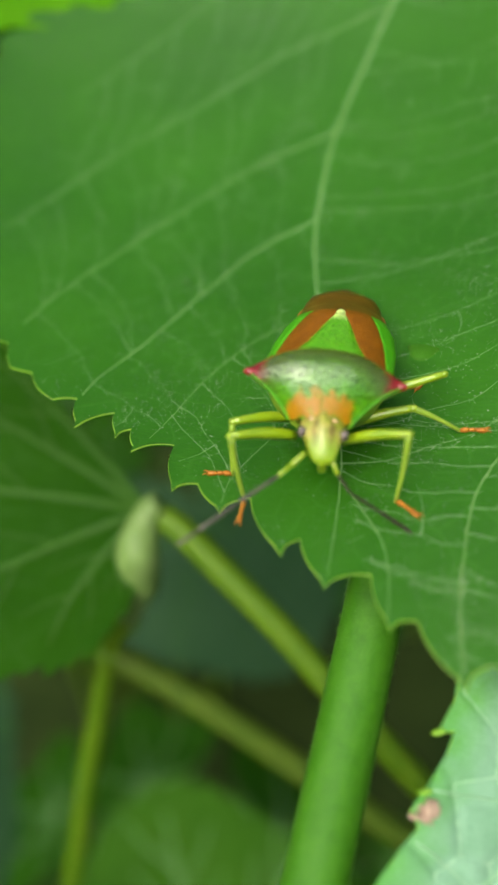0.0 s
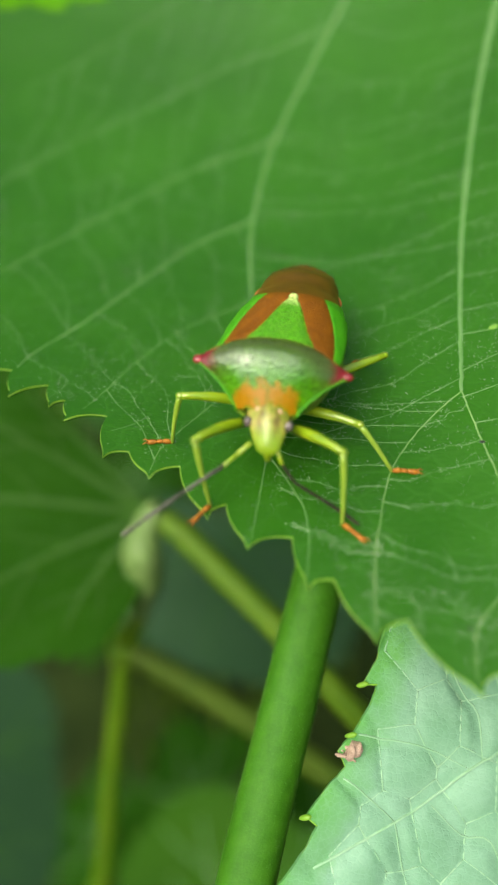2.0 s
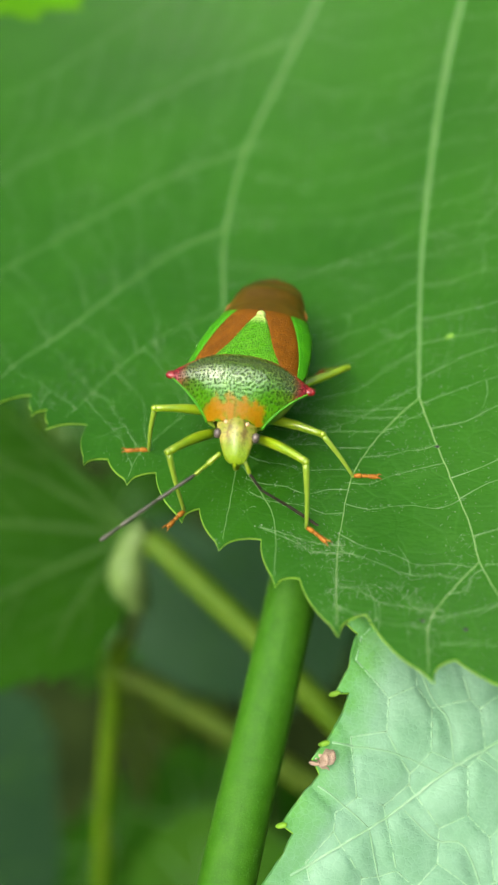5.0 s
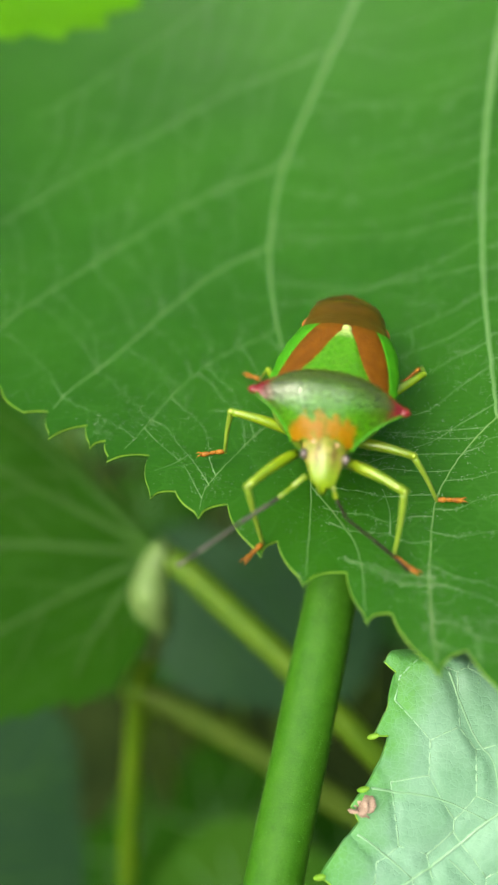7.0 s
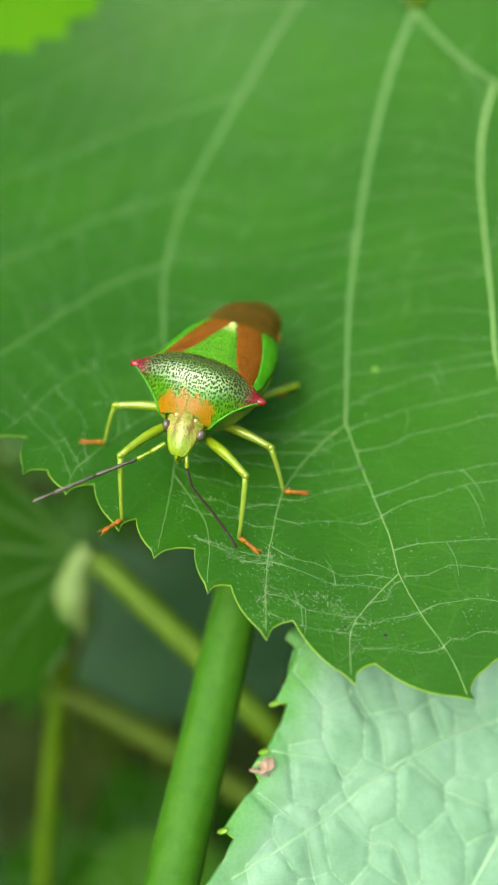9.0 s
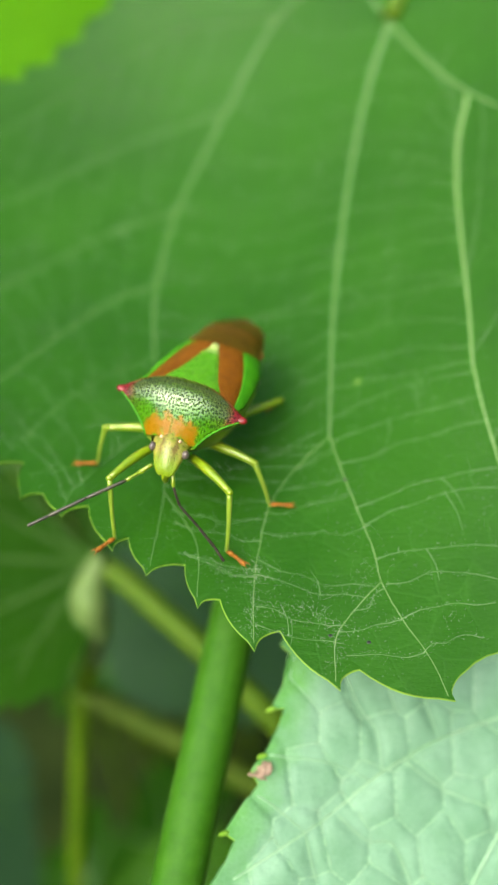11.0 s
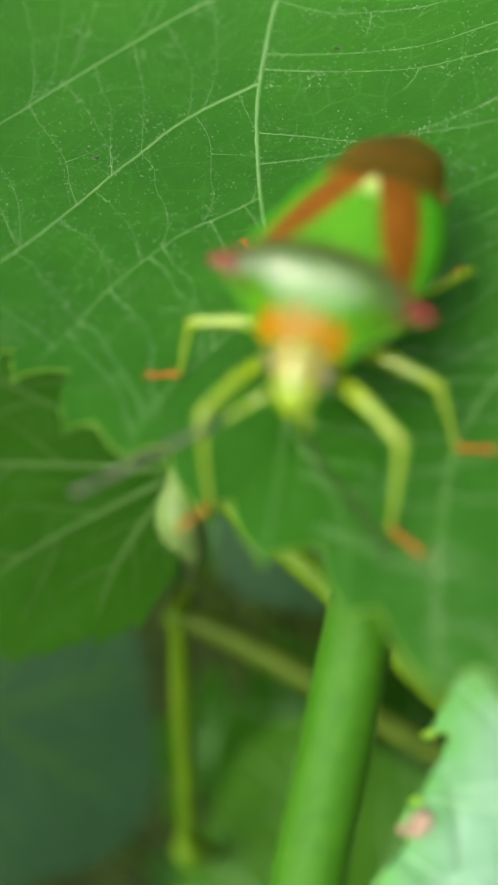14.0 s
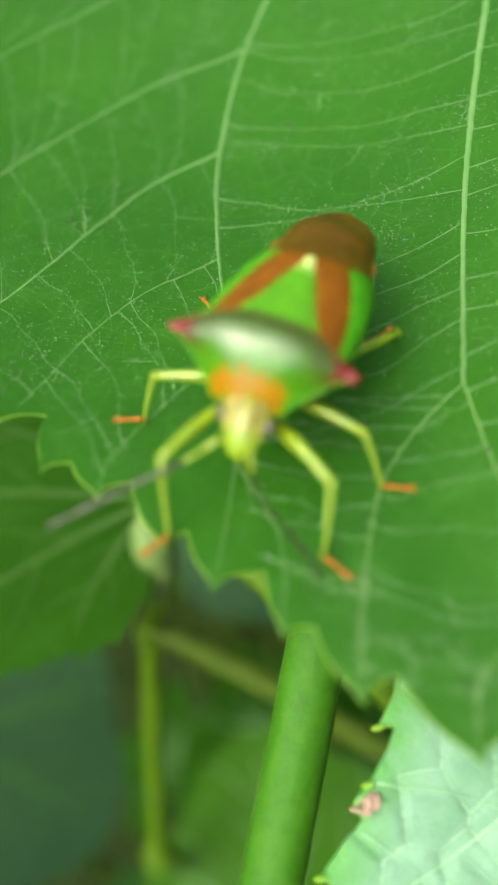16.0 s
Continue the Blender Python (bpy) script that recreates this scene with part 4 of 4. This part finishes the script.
FEELER = skin("feeler_dark", (0.028, 0.030, 0.016), (0.075, 0.075, 0.045), 0.0, 0.4, 2.0)
FEELER_TIP = skin("feeler_brown", (0.014, 0.014, 0.006), (0.030, 0.028, 0.012), 0.0, 0.5, 2.0, 0.0, 0.2)
OCELLUS = skin("simple_eye_orange", (0.42, 0.24, 0.09), (0.55, 0.42, 0.25), 0.0, 0.25, 2.0, 0.3)
ROSE = skin("tail_orange", (0.24, 0.075, 0.008), (0.34, 0.12, 0.014), 0.0, 0.35)


HALF = [(-2.2, 1.1), (-0.6, 2.0), (0.6, 3.35), (1.6, 3.6), (3.5, 3.55), (5.0, 3.36), (6.5, 2.95), (7.6, 2.64), (9.0, 2.42), (10.8, 2.05), (12.0, 1.4), (12.5, 0.4)]
CREST = [(-2.2, -1.5), (0.0, 0.2), (2.0, 0.75), (5.3, 1.02), (8.5, 0.45), (12.5, -1.2)]
EDGE = [(-2.2, -1.75), (-0.6, -0.65), (0.6, -0.3), (3.0, -0.55), (6.0, -0.6), (9.5, -0.85), (12.5, -1.3)]
KEEL = [(-2.2, -2.9), (0.5, -4.1), (4.0, -4.0), (8.5, -2.9), (12.5, -1.5)]


def back_height(x, y):
    hw, zc, ze = along(y, HALF), along(y, CREST), along(y, EDGE)
    return ze + (zc - ze) * max(0.0, 1 - (abs(x) / hw) ** 2.2) ** 0.75


def lean(y):
    """The hind body lies a little to its left of the shoulders."""
    return min(0.5, 0.085 * max(0.0, y))


def back_patch(inner, outer, y0, y1, lift, rows=26, cols=12):
    """A piece of the back between two side lines, lifted clear of what lies under it."""
    bm = bmesh.new()
    pts = []
    for j in range(rows + 1):
        row = []
        for i in range(cols + 1):
            s = i / cols
            y = y0(s) + (y1(s) - y0(s)) * j / rows
            x = inner(y) + (outer(y) - inner(y)) * s
            edge = min(1.0, 6 * min(s, 1 - s) + 0.35, 6 * (1 - j / rows) + 0.35)
            row.append(Vector((x + lean(y), y, back_height(x, y) + lift * edge)))
        pts.append(row)
    grid(bm, pts)
    return bm


FEELERS = []


def insect():
    bug = empty("shield_bug", Matrix())
    tagged(bug, "green shield bug with red-brown wings and red shoulder points", "insect")
    # underside and sides
    bm = bmesh.new()
    rows = []
    for j in range(41):
        y = -2.2 + 14.7 * j / 40
        hw, ze, zk = along(y, HALF), along(y, EDGE), along(y, KEEL)
        rows.append([Vector((lean(y) + hw * math.cos(a), y, ze - (ze - zk) * max(0, math.sin(a)) ** 0.9)) for a in (math.pi * k / 20 for k in range(21))])
    grid(bm, rows)
    bm.faces.new([v for v in bm.verts if abs(v.co.y + 2.2) < 1e-4])
    part("abdomen", bm, BELLY, bug, "yellow-green underside")
    # membrane, the see-through wing ends folded over the tail
    bm = back_patch(lambda y: -along(y, HALF), lambda y: along(y, HALF), lambda s: 5.0, lambda s: 12.5, 0.03, 26, 24)
    thicken(part("wing_membrane", bm, MEMBRANE, bug, "brown glossy wing membrane"), 0.05)

    def scut(y):
        t = min(1.0, max(0.0, (y - 0.7) / 4.75))
        return 2.45 * (1 - t ** 1.15) * (1 - 0.25 * math.sin(math.pi * t)) + 0.30 * math.sqrt(max(0, t * (1 - t)))

    def split(y):
        return 3.12 - 1.75 * min(1, max(0, (y - 0.6) / 5.9)) ** 2.0

    for sgn in (1, -1):
        bm = back_patch(lambda y: sgn * max(0.02, scut(y) - 0.1), lambda y: sgn * split(y), lambda s: 0.35, lambda s: 5.75 + 0.25 * s, 0.10)
        thicken(part("forewing", bm, CORIUM, bug, "red-brown forewing"), 0.08)
        bm = back_patch(lambda y: sgn * split(y), lambda y: sgn * (along(y, HALF) - 0.02), lambda s: 0.3, lambda s: 6.0 + 0.75 * s, 0.08)
        thicken(part("forewing_edge", bm, WING_GREEN, bug, "bright green outer wing edge"), 0.08)
        bm = bmesh.new()
        ellipsoid(bm, (sgn * 2.46 + lean(8.0), 8.0, -0.74), (0.22, 0.6, 0.13), Matrix.Rotation(sgn * 0.3, 4, "Z"), 10, 8)
        part("tail_edge", bm, ROSE, bug, "orange edge of the tail")
    bm = back_patch(lambda y: -scut(y), lambda y: scut(y), lambda s: 0.4, lambda s: 5.44, 0.16, 30, 16)
    ellipsoid(bm, (lean(5.2), 5.2, back_height(0, 5.2) + 0.08), (0.30, 0.36, 0.2), None, 12, 8)
    thicken(part("scutellum", bm, SCUTELLUM, bug, "green pitted triangular shield with a pale tip"), 0.12)
    # pronotum with its shoulder points
    bm = bmesh.new()
    rows = []
    for j in range(31):
        r = j / 30
        row = []
        for i in range(61):
            s = -1 + 2 * i / 60
            f = Vector((1.62 * s, -2.15 + 0.28 * s * s, -1.15 - 0.5 * s * s))
            b = Vector((4.35 * s, 1.45 - 1.45 * abs(s) ** 2.2, 0.95 * (1 - abs(s) ** 2.8) + 0.02))
            p = f.lerp(b, r)
            p.x = f.x + (b.x - f.x) * (r ** 1.15)
            p.z = f.z + (b.z - f.z) * math.sin(r * math.pi / 2) ** 0.95 + 0.62 * math.sin(math.pi * r ** 1.15) * (1 - s ** 4) ** 0.9
            if r > 0.9:
                p.z -= 0.35 * ((r - 0.9) / 0.1) ** 2 * (1 - s ** 4)
            row.append(p)
        rows.append(row)
    grid(bm, rows)
    thicken(part("pronotum", bm, PRONOTUM, bug, "glossy green pitted shoulder plate with red points"), 0.16)
    for sgn in (1, -1):
        bm = bmesh.new()
        ellipsoid(bm, (sgn * 4.02, 0.03, -0.06), (0.40, 0.30, 0.22), Matrix.Rotation(sgn * -0.15, 4, "Z"), 14, 10)
        part("shoulder_point", bm, skin("point_red", (0.12, 0.004, 0.005), (0.21, 0.012, 0.012), 0.12, 0.28, 3.0, 0.08), bug, "crimson shoulder point")
    for sgn in (1, -1):
        bm = bmesh.new()
        side = [Vector((sgn * (1.62 + 2.73 * r ** 1.15), -1.87 + 1.87 * r, -1.65 + 1.67 * math.sin(r * math.pi / 2) ** 0.95 - 0.06)) for r in (k / 20 for k in range(19))]
        tube(bm, side, taper(len(side), 0.09, 0.06), 8)
        part("plate_edge", bm, WING_GREEN, bug, "bright green edge of the shoulder plate")
    bm = bmesh.new()
    rows = []
    for j in range(25):
        r = j / 24
        x, y, z = 1.62 + (4.30 - 1.62) * r ** 1.15, -1.87 + 1.87 * r, -1.65 + 1.62 * math.sin(r * math.pi / 2) ** 0.95
        zk = along(y, KEEL)
        rows.append([Vector((x * math.copysign(abs(math.cos(a)) ** 1.7, math.cos(a)) * (1 - 0.5 * math.sin(a)), y + 0.25 * math.sin(a) * r, z - 0.10 - (z - 0.10 - zk) * math.sin(a) ** 1.2)) for a in (math.pi * k / 24 for k in range(25))])
    grid(bm, rows)
    part("thorax", bm, BELLY, bug, "yellow-green underside of the thorax")
    # head, eyes, beak
    bm = bmesh.new()
    rows = []
    for y, w, zc, h in ((-1.6, 1.12, -1.75, 0.72), (-2.0, 1.20, -1.75, 0.76), (-2.5, 1.08, -1.85, 0.74), (-2.9, 0.96, -2.0, 0.68), (-3.3, 0.83, -2.2, 0.56), (-3.6, 0.70, -2.40, 0.44), (-3.8, 0.58, -2.52, 0.32), (-3.92, 0.44, -2.60, 0.2), (-3.97, 0.2, -2.64, 0.08)):
        rows.append([Vector((0.12 - 0.12 * (y + 1.6) + w * math.cos(a), y, zc + h * math.sin(a) * (1 if math.sin(a) > 0 else 0.8) + 0.10 * math.cos(4 * a) * h * (math.sin(a) > 0))) for a in (2 * math.pi * k / 32 for k in range(33))])
    grid(bm, rows)
    bmesh.ops.remove_doubles(bm, verts=bm.verts, dist=0.001)
    part("head", bm, HEAD, bug, "yellow-green pitted head")
    for sgn in (1, -1):
        bm = bmesh.new()
        ellipsoid(bm, (0.25 + sgn * 1.10, -2.62, -1.72), (0.24, 0.30, 0.31), None, 16, 12)
        part("eye", bm, EYE, bug, "dark glossy eye")
        bm = bmesh.new()
        ellipsoid(bm, (0.17 + sgn * 0.62, -2.12, -1.18), (0.13, 0.15, 0.10), None, 12, 8)
        part("simple_eye", bm, OCELLUS, bug, "small pale orange simple eye")
    bm = bmesh.new()
    path = spline([(0.38, -3.75, -2.55), (0.40, -3.95, -2.80), (0.41, -3.97, -3.0)], 0.1)
    tube(bm, path, taper(len(path), 0.20, 0.07), 10)
    part("upper_lip", bm, LEG, bug, "pointed yellow-green upper lip")
    bm = bmesh.new()
    path = spline([(0.4, -3.6, -2.9), (0.42, -3.6, -3.3), (0.3, -3.1, -3.8), (0.2, -2.4, -4.2)], 0.15)
    tube(bm, path, taper(len(path), 0.26, 0.10), 8)
    part("beak", bm, LEG, bug, "yellow-green beak")
    # feelers: the first joints yellow-green, the rest dark
    for joint, pts, sizes in (((-0.55, -3.4, -2.5), ((0, 0, 0), (-0.65, -0.6, -0.45), (-1.25, -1.3, -0.7), (-3.05, -3.1, -1.2), (-4.75, -4.9, -1.7), (-5.65, -5.8, -2.0)), (0.15, 0.12, 0.115, 0.115, 0.10)),
                              ((0.9, -3.6, -2.65), ((0, 0, 0), (0.25, -0.5, -0.6), (0.9, -1.1, -1.4), (2.4, -1.6, -2.3), (3.7, -2.2, -3.0), (4.5, -2.65, -3.5)), (0.12, 0.09, 0.085, 0.10, 0.095))):
        feeler = empty("feeler", Matrix.Translation(Vector(joint) * 0.001))
        feeler.parent = bug
        FEELERS.append((feeler, Vector(joint)))
        for k, (a, b) in enumerate(zip(pts, pts[1:])):
            bm = bmesh.new()
            a, b = Vector(a), Vector(b)
            r = sizes[k]
            tube(bm, [a, a.lerp(b, 0.1), a.lerp(b, 0.5), a.lerp(b, 0.92), b], [r * 0.7, r, r * 0.95, r * 1.1, r * 0.6], 8)
            part("segment", bm, (LEG, LEG, FEELER, FEELER, FEELER)[k] if len(FEELERS) == 1 else (LEG, FEELER_TIP, FEELER_TIP, FEELER_TIP, FEELER_TIP)[k], feeler)
    return bug


def leg_piece(name, bug, length, a, b, material, thick_at=0.35, bow=0.0):
    """A leg piece from the origin along +y, bowed up in the middle."""
    bm = bmesh.new()
    n = 9
    path = [Vector((0, length * k / (n - 1), bow * math.sin(math.pi * k / (n - 1)))) for k in range(n)]
    radii = [(a + (b - a) * k / (n - 1)) * (0.86 + 0.22 * math.exp(-((k / (n - 1) - thick_at) / 0.3) ** 2)) for k in range(n)]
    tube(bm, path, radii, 10)
    ellipsoid(bm, (0, length, 0), (b * 0.9, b * 1.0, b * 0.9), None, 10, 8)
    return part(name, bm, material, bug)


def foot_piece(bug):
    """A jointed foot along +y with two small claws."""
    bm = bmesh.new()
    for y0, y1, r in ((0, 0.55, 0.15), (0.5, 0.9, 0.12), (0.85, 1.5, 0.15)):
        ys = [y0 + (y1 - y0) * k / 4 for k in range(5)]
        tube(bm, [Vector((0, y, 0.05 * math.sin(y * 3))) for y in ys], [r * q for q in (0.6, 0.9, 1.05, 1.1, 0.7)], 8)
    for sgn in (1, -1):
        path = [Vector(q) for q in ((sgn * 0.06, 1.42, 0.04), (sgn * 0.16, 1.62, 0.05), (sgn * 0.17, 1.76, -0.06))]
        tube(bm, path, [0.06, 0.045, 0.012], 6)
    return part("foot", bm, FOOT, bug, "orange-brown clawed foot")


# name: hip, femur, tibia
LEGS = {"front_right": ((-1.3, -1.3, -3.1), 4.0, 4.2), "front_left": ((1.3, -1.3, -3.1), 4.0, 4.2),
        "middle_right": ((-1.7, 0.7, -3.4), 3.7, 3.3), "middle_left": ((1.7, 0.7, -3.4), 3.6, 3.3),
        "hind_right": ((-1.8, 2.8, -3.3), 3.8, 4.0), "hind_left": ((1.8, 2.8, -3.3), 5.34, 3.2)}
# where each foot stands on the leaf, in time: ankle, then claw
FEET = {"front_right": [(0.0, -10.1, 35.4, -10.3, 33.6), (0.2, -10.1, 35.4, -10.3, 33.6), (0.4, -7.75, 32.8, -8.7, 31.4), (6.8, -7.75, 32.8, -8.7, 31.4), (7.3, -7.7, 32.75, -9.0, 31.4), (16.0, -7.7, 32.75, -9.0, 31.4)],
        "front_left": [(0.0, -1.9, 35.8, -0.4, 34.6), (1.0, -1.85, 35.8, -0.5, 34.6), (1.15, -0.6, 32.25, 1.0, 31.0), (16.0, -0.6, 32.2, 1.0, 30.95)],
        "middle_right": [(0.0, -11.0, 37.3, -12.5, 37.3), (0.4, -10.5, 37.5, -12.1, 37.35), (6.6, -10.5, 37.5, -12.1, 37.35), (7.2, -9.7, 39.6, -11.3, 39.5), (16.0, -9.7, 39.6, -11.3, 39.5)],
        "middle_left": [(0.0, 1.8, 40.6, 3.7, 40.5), (0.1, 1.8, 40.6, 3.7, 40.5), (0.4, 2.25, 35.95, 3.9, 35.9), (16.0, 2.25, 35.9, 3.9, 35.85)],
        "hind_right": [(0.0, -7.4, 46.8, -8.0, 47.8), (6.6, -7.4, 46.8, -8.0, 47.8), (7.2, -8.3, 46.3, -9.1, 46.9), (7.6, -8.3, 46.3, -9.1, 46.9), (8.0, -7.0, 48.5, -7.6, 49.5), (16.0, -7.0, 48.5, -7.6, 49.5)],
        "hind_left": [(0.0, 0.6, 45.1, -0.5, 44.2), (6.6, 0.8, 45.1, -0.3, 44.2), (7.2, 3.5, 46.0, 2.3, 45.1), (16.0, 3.5, 46.0, 2.3, 45.1)]}
bug = insect()
PIECES = {}
for name, (hip, femur, tibia) in LEGS.items():
    a = leg_piece("femur", bug, femur, 0.32, 0.25, LEG, 0.4, 0.16)
    b = leg_piece("tibia", bug, tibia, 0.17, 0.13, SHIN, 0.1, 0.07)
    c = foot_piece(bug)
    PIECES[name] = (a, b, c)



# ---- what moves: the leaf sways, the bug steps forward and settles ----
LEAF_ROWS = [
    (0.0, pose(0.01631, 0.08338, 0.38413, 0.87, -12.23, -4.70)),
    (0.5, pose(0.01552, 0.08207, 0.38422, 1.11, -8.30, -3.61)),
    (1.0, pose(0.01525, 0.08197, 0.38555, 1.25, -8.12, -3.79)),
    (1.5, pose(0.01440, 0.08168, 0.38470, 0.92, -3.93, -4.09)),
    (2.0, pose(0.01556, 0.08202, 0.38534, -0.49, -3.60, -0.37)),
    (2.5, pose(0.01546, 0.08108, 0.38522, 2.06, -2.32, -2.51)),
    (3.0, pose(0.01609, 0.08258, 0.38572, 1.65, -1.81, -0.62)),
    (5.5, pose(0.01592, 0.08253, 0.38674, 2.52, -2.24, -0.37)),
    (6.0, pose(0.01656, 0.08378, 0.38598, 1.87, -2.70, 0.04)),
    (6.5, pose(0.01780, 0.08408, 0.38572, 1.89, -4.53, 1.85)),
    (7.0, pose(0.01732, 0.08391, 0.38540, 0.84, -1.95, 1.39)),
    (7.5, pose(0.01763, 0.08449, 0.38533, 1.40, -1.76, 2.70)),
    (8.0, pose(0.01602, 0.08342, 0.38489, 1.29, -2.44, 0.53)),
    (8.5, pose(0.01586, 0.08320, 0.38485, 1.06, 0.47, 0.68)),
    (9.0, pose(0.01590, 0.08331, 0.38488, 0.00, 0.13, 0.02)),
    (11.5, pose(0.01524, 0.08398, 0.38398, -0.04, 0.79, 0.97)),
    (12.0, pose(0.01560, 0.08370, 0.38411, 0.36, -0.12, 0.91)),
    (12.5, pose(0.01566, 0.08399, 0.38363, 1.09, 0.35, 0.36)),
    (13.0, pose(0.01522, 0.08416, 0.38309, 0.78, 1.49, 1.33)),
    (13.5, pose(0.01526, 0.08361, 0.38253, 0.24, 1.31, 1.64)),
    (14.0, pose(0.01657, 0.08340, 0.38366, 1.66, 2.91, 1.42)),
    (14.5, pose(0.01595, 0.08335, 0.38291, 1.61, 1.37, 0.72)),
    (15.0, pose(0.01619, 0.08313, 0.38206, 1.13, -0.63, -1.05)),
    (15.5, pose(0.01647, 0.08277, 0.38346, 0.89, 1.59, -0.06)),
    (16.0, pose(0.01661, 0.08272, 0.38404, 0.59, 2.90, 0.40)),
]
# the bug on the resting leaf
BUG_ROWS = [
    (0.0, pose(-0.00528, 0.03969, 0.37158, -7.12, 10.67, -2.42)),
    (0.5, pose(-0.00427, 0.03831, 0.37208, -3.52, 10.33, 2.05)),
    (1.0, pose(-0.00365, 0.03841, 0.37176, -2.87, 7.73, 2.47)),
    (1.4, pose(-0.00417, 0.03774, 0.37190, 1.30, 6.90, -5.20)),
    (6.5, pose(-0.00419, 0.03772, 0.37190, 1.50, 7.30, -5.80)),
    (7.0, pose(-0.00361, 0.03730, 0.37260, -0.49, 10.50, -7.60)),
    (7.4, pose(-0.00312, 0.03808, 0.37285, 0.00, 7.90, -16.40)),
    (8.2, pose(-0.00312, 0.03808, 0.37285, 0.00, 7.90, -17.40)),
    (16.0, pose(-0.00312, 0.03808, 0.37285, 0.00, 7.90, -17.50)),
]


def between(rows, t):
    """The pose at t, on the straight way between two rows."""
    for (a, m), (b, n) in zip(rows, rows[1:]):
        if t <= b:
            s = max(0.0, (t - a) / (b - a))
            return Matrix.LocRotScale(m.translation.lerp(n.translation, s), m.to_quaternion().slerp(n.to_quaternion(), s), None)
    return rows[-1][1]


def at_time(rows, t):
    for a, b in zip(rows, rows[1:]):
        if t <= b[0]:
            s = max(0.0, (t - a[0]) / (b[0] - a[0]))
            lift = 4 * s * (1 - s) * min(1.2, 0.5 * math.hypot(b[1] - a[1], b[2] - a[2]))
            return [p + (q - p) * s for p, q in zip(a[1:], b[1:])], lift
    return list(rows[-1][1:]), 0.0


def aimed(p, q, up):
    """A pose at p with y towards q."""
    y = (q - p).normalized()
    x = y.cross(up).normalized()
    return Matrix.Translation(p * 0.001) @ Matrix((x, y, x.cross(y))).transposed().to_4x4()


def on_leaf(x, y):
    return Vector((x, y, leaf_height(x - LEAF0.x, y - LEAF0.y) + LEAF0.z + 0.12))


def motions():
    walk(leaf, LEAF_ROWS)
    rest = Matrix.Translation(LEAF0 * 0.001).inverted()
    times = sorted({t for t, _ in LEAF_ROWS} | {0.1, 0.2, 0.3, 0.4, 0.7, 1.05, 1.1, 1.15, 1.25, 6.7, 6.85, 7.2, 7.3, 7.4, 7.6, 7.8, 8.0})
    walk(bug, [(t, between(LEAF_ROWS, t) @ rest @ between(BUG_ROWS, t)) for t in times])
    for (feeler, joint), turns in zip(FEELERS, (((0.0, 0), (16.0, 0)), ((0.0, 14), (6.6, 14), (7.4, 0), (16.0, 0)))):
        walk(feeler, [(t, pose(*(joint * 0.001), 0, 0, a)) for t, a in turns])
    for name, (hip, femur, tibia) in LEGS.items():
        hip = Vector(hip)
        rows = ([], [], [])
        for t in times:
            inv = between(BUG_ROWS, t).inverted()
            (ax, ay, cx, cy), lift = at_time(FEET[name], t)
            ankle = on_leaf(ax, ay) + Vector((0, 0, lift))
            claw = on_leaf(cx, cy) + Vector((0, 0, lift * 0.8))
            ankle, claw = ((inv @ (q * 0.001)) * 1000 for q in (ankle, claw))
            d = ankle - hip
            far = min(d.length, (femur + tibia) * 0.995)
            ankle = hip + d.normalized() * far
            k = (femur ** 2 - tibia ** 2 + far ** 2) / (2 * far)
            out = Vector((math.copysign(0.35, hip.x), 0, 1.0)) if name != "hind_left" else Vector((0.10, -0.79, 0.60))
            out = (out - d.normalized() * out.dot(d.normalized())).normalized()
            knee = hip + d.normalized() * k + out * math.sqrt(max(0.0, femur ** 2 - k * k))
            rows[0].append((t, aimed(hip, knee, out)))
            rows[1].append((t, aimed(knee, ankle, out)))
            rows[2].append((t, aimed(ankle, claw, Vector((0, 0, 1)))))
        for piece, row in zip(PIECES[name], rows):
            walk(piece, row)


motions()
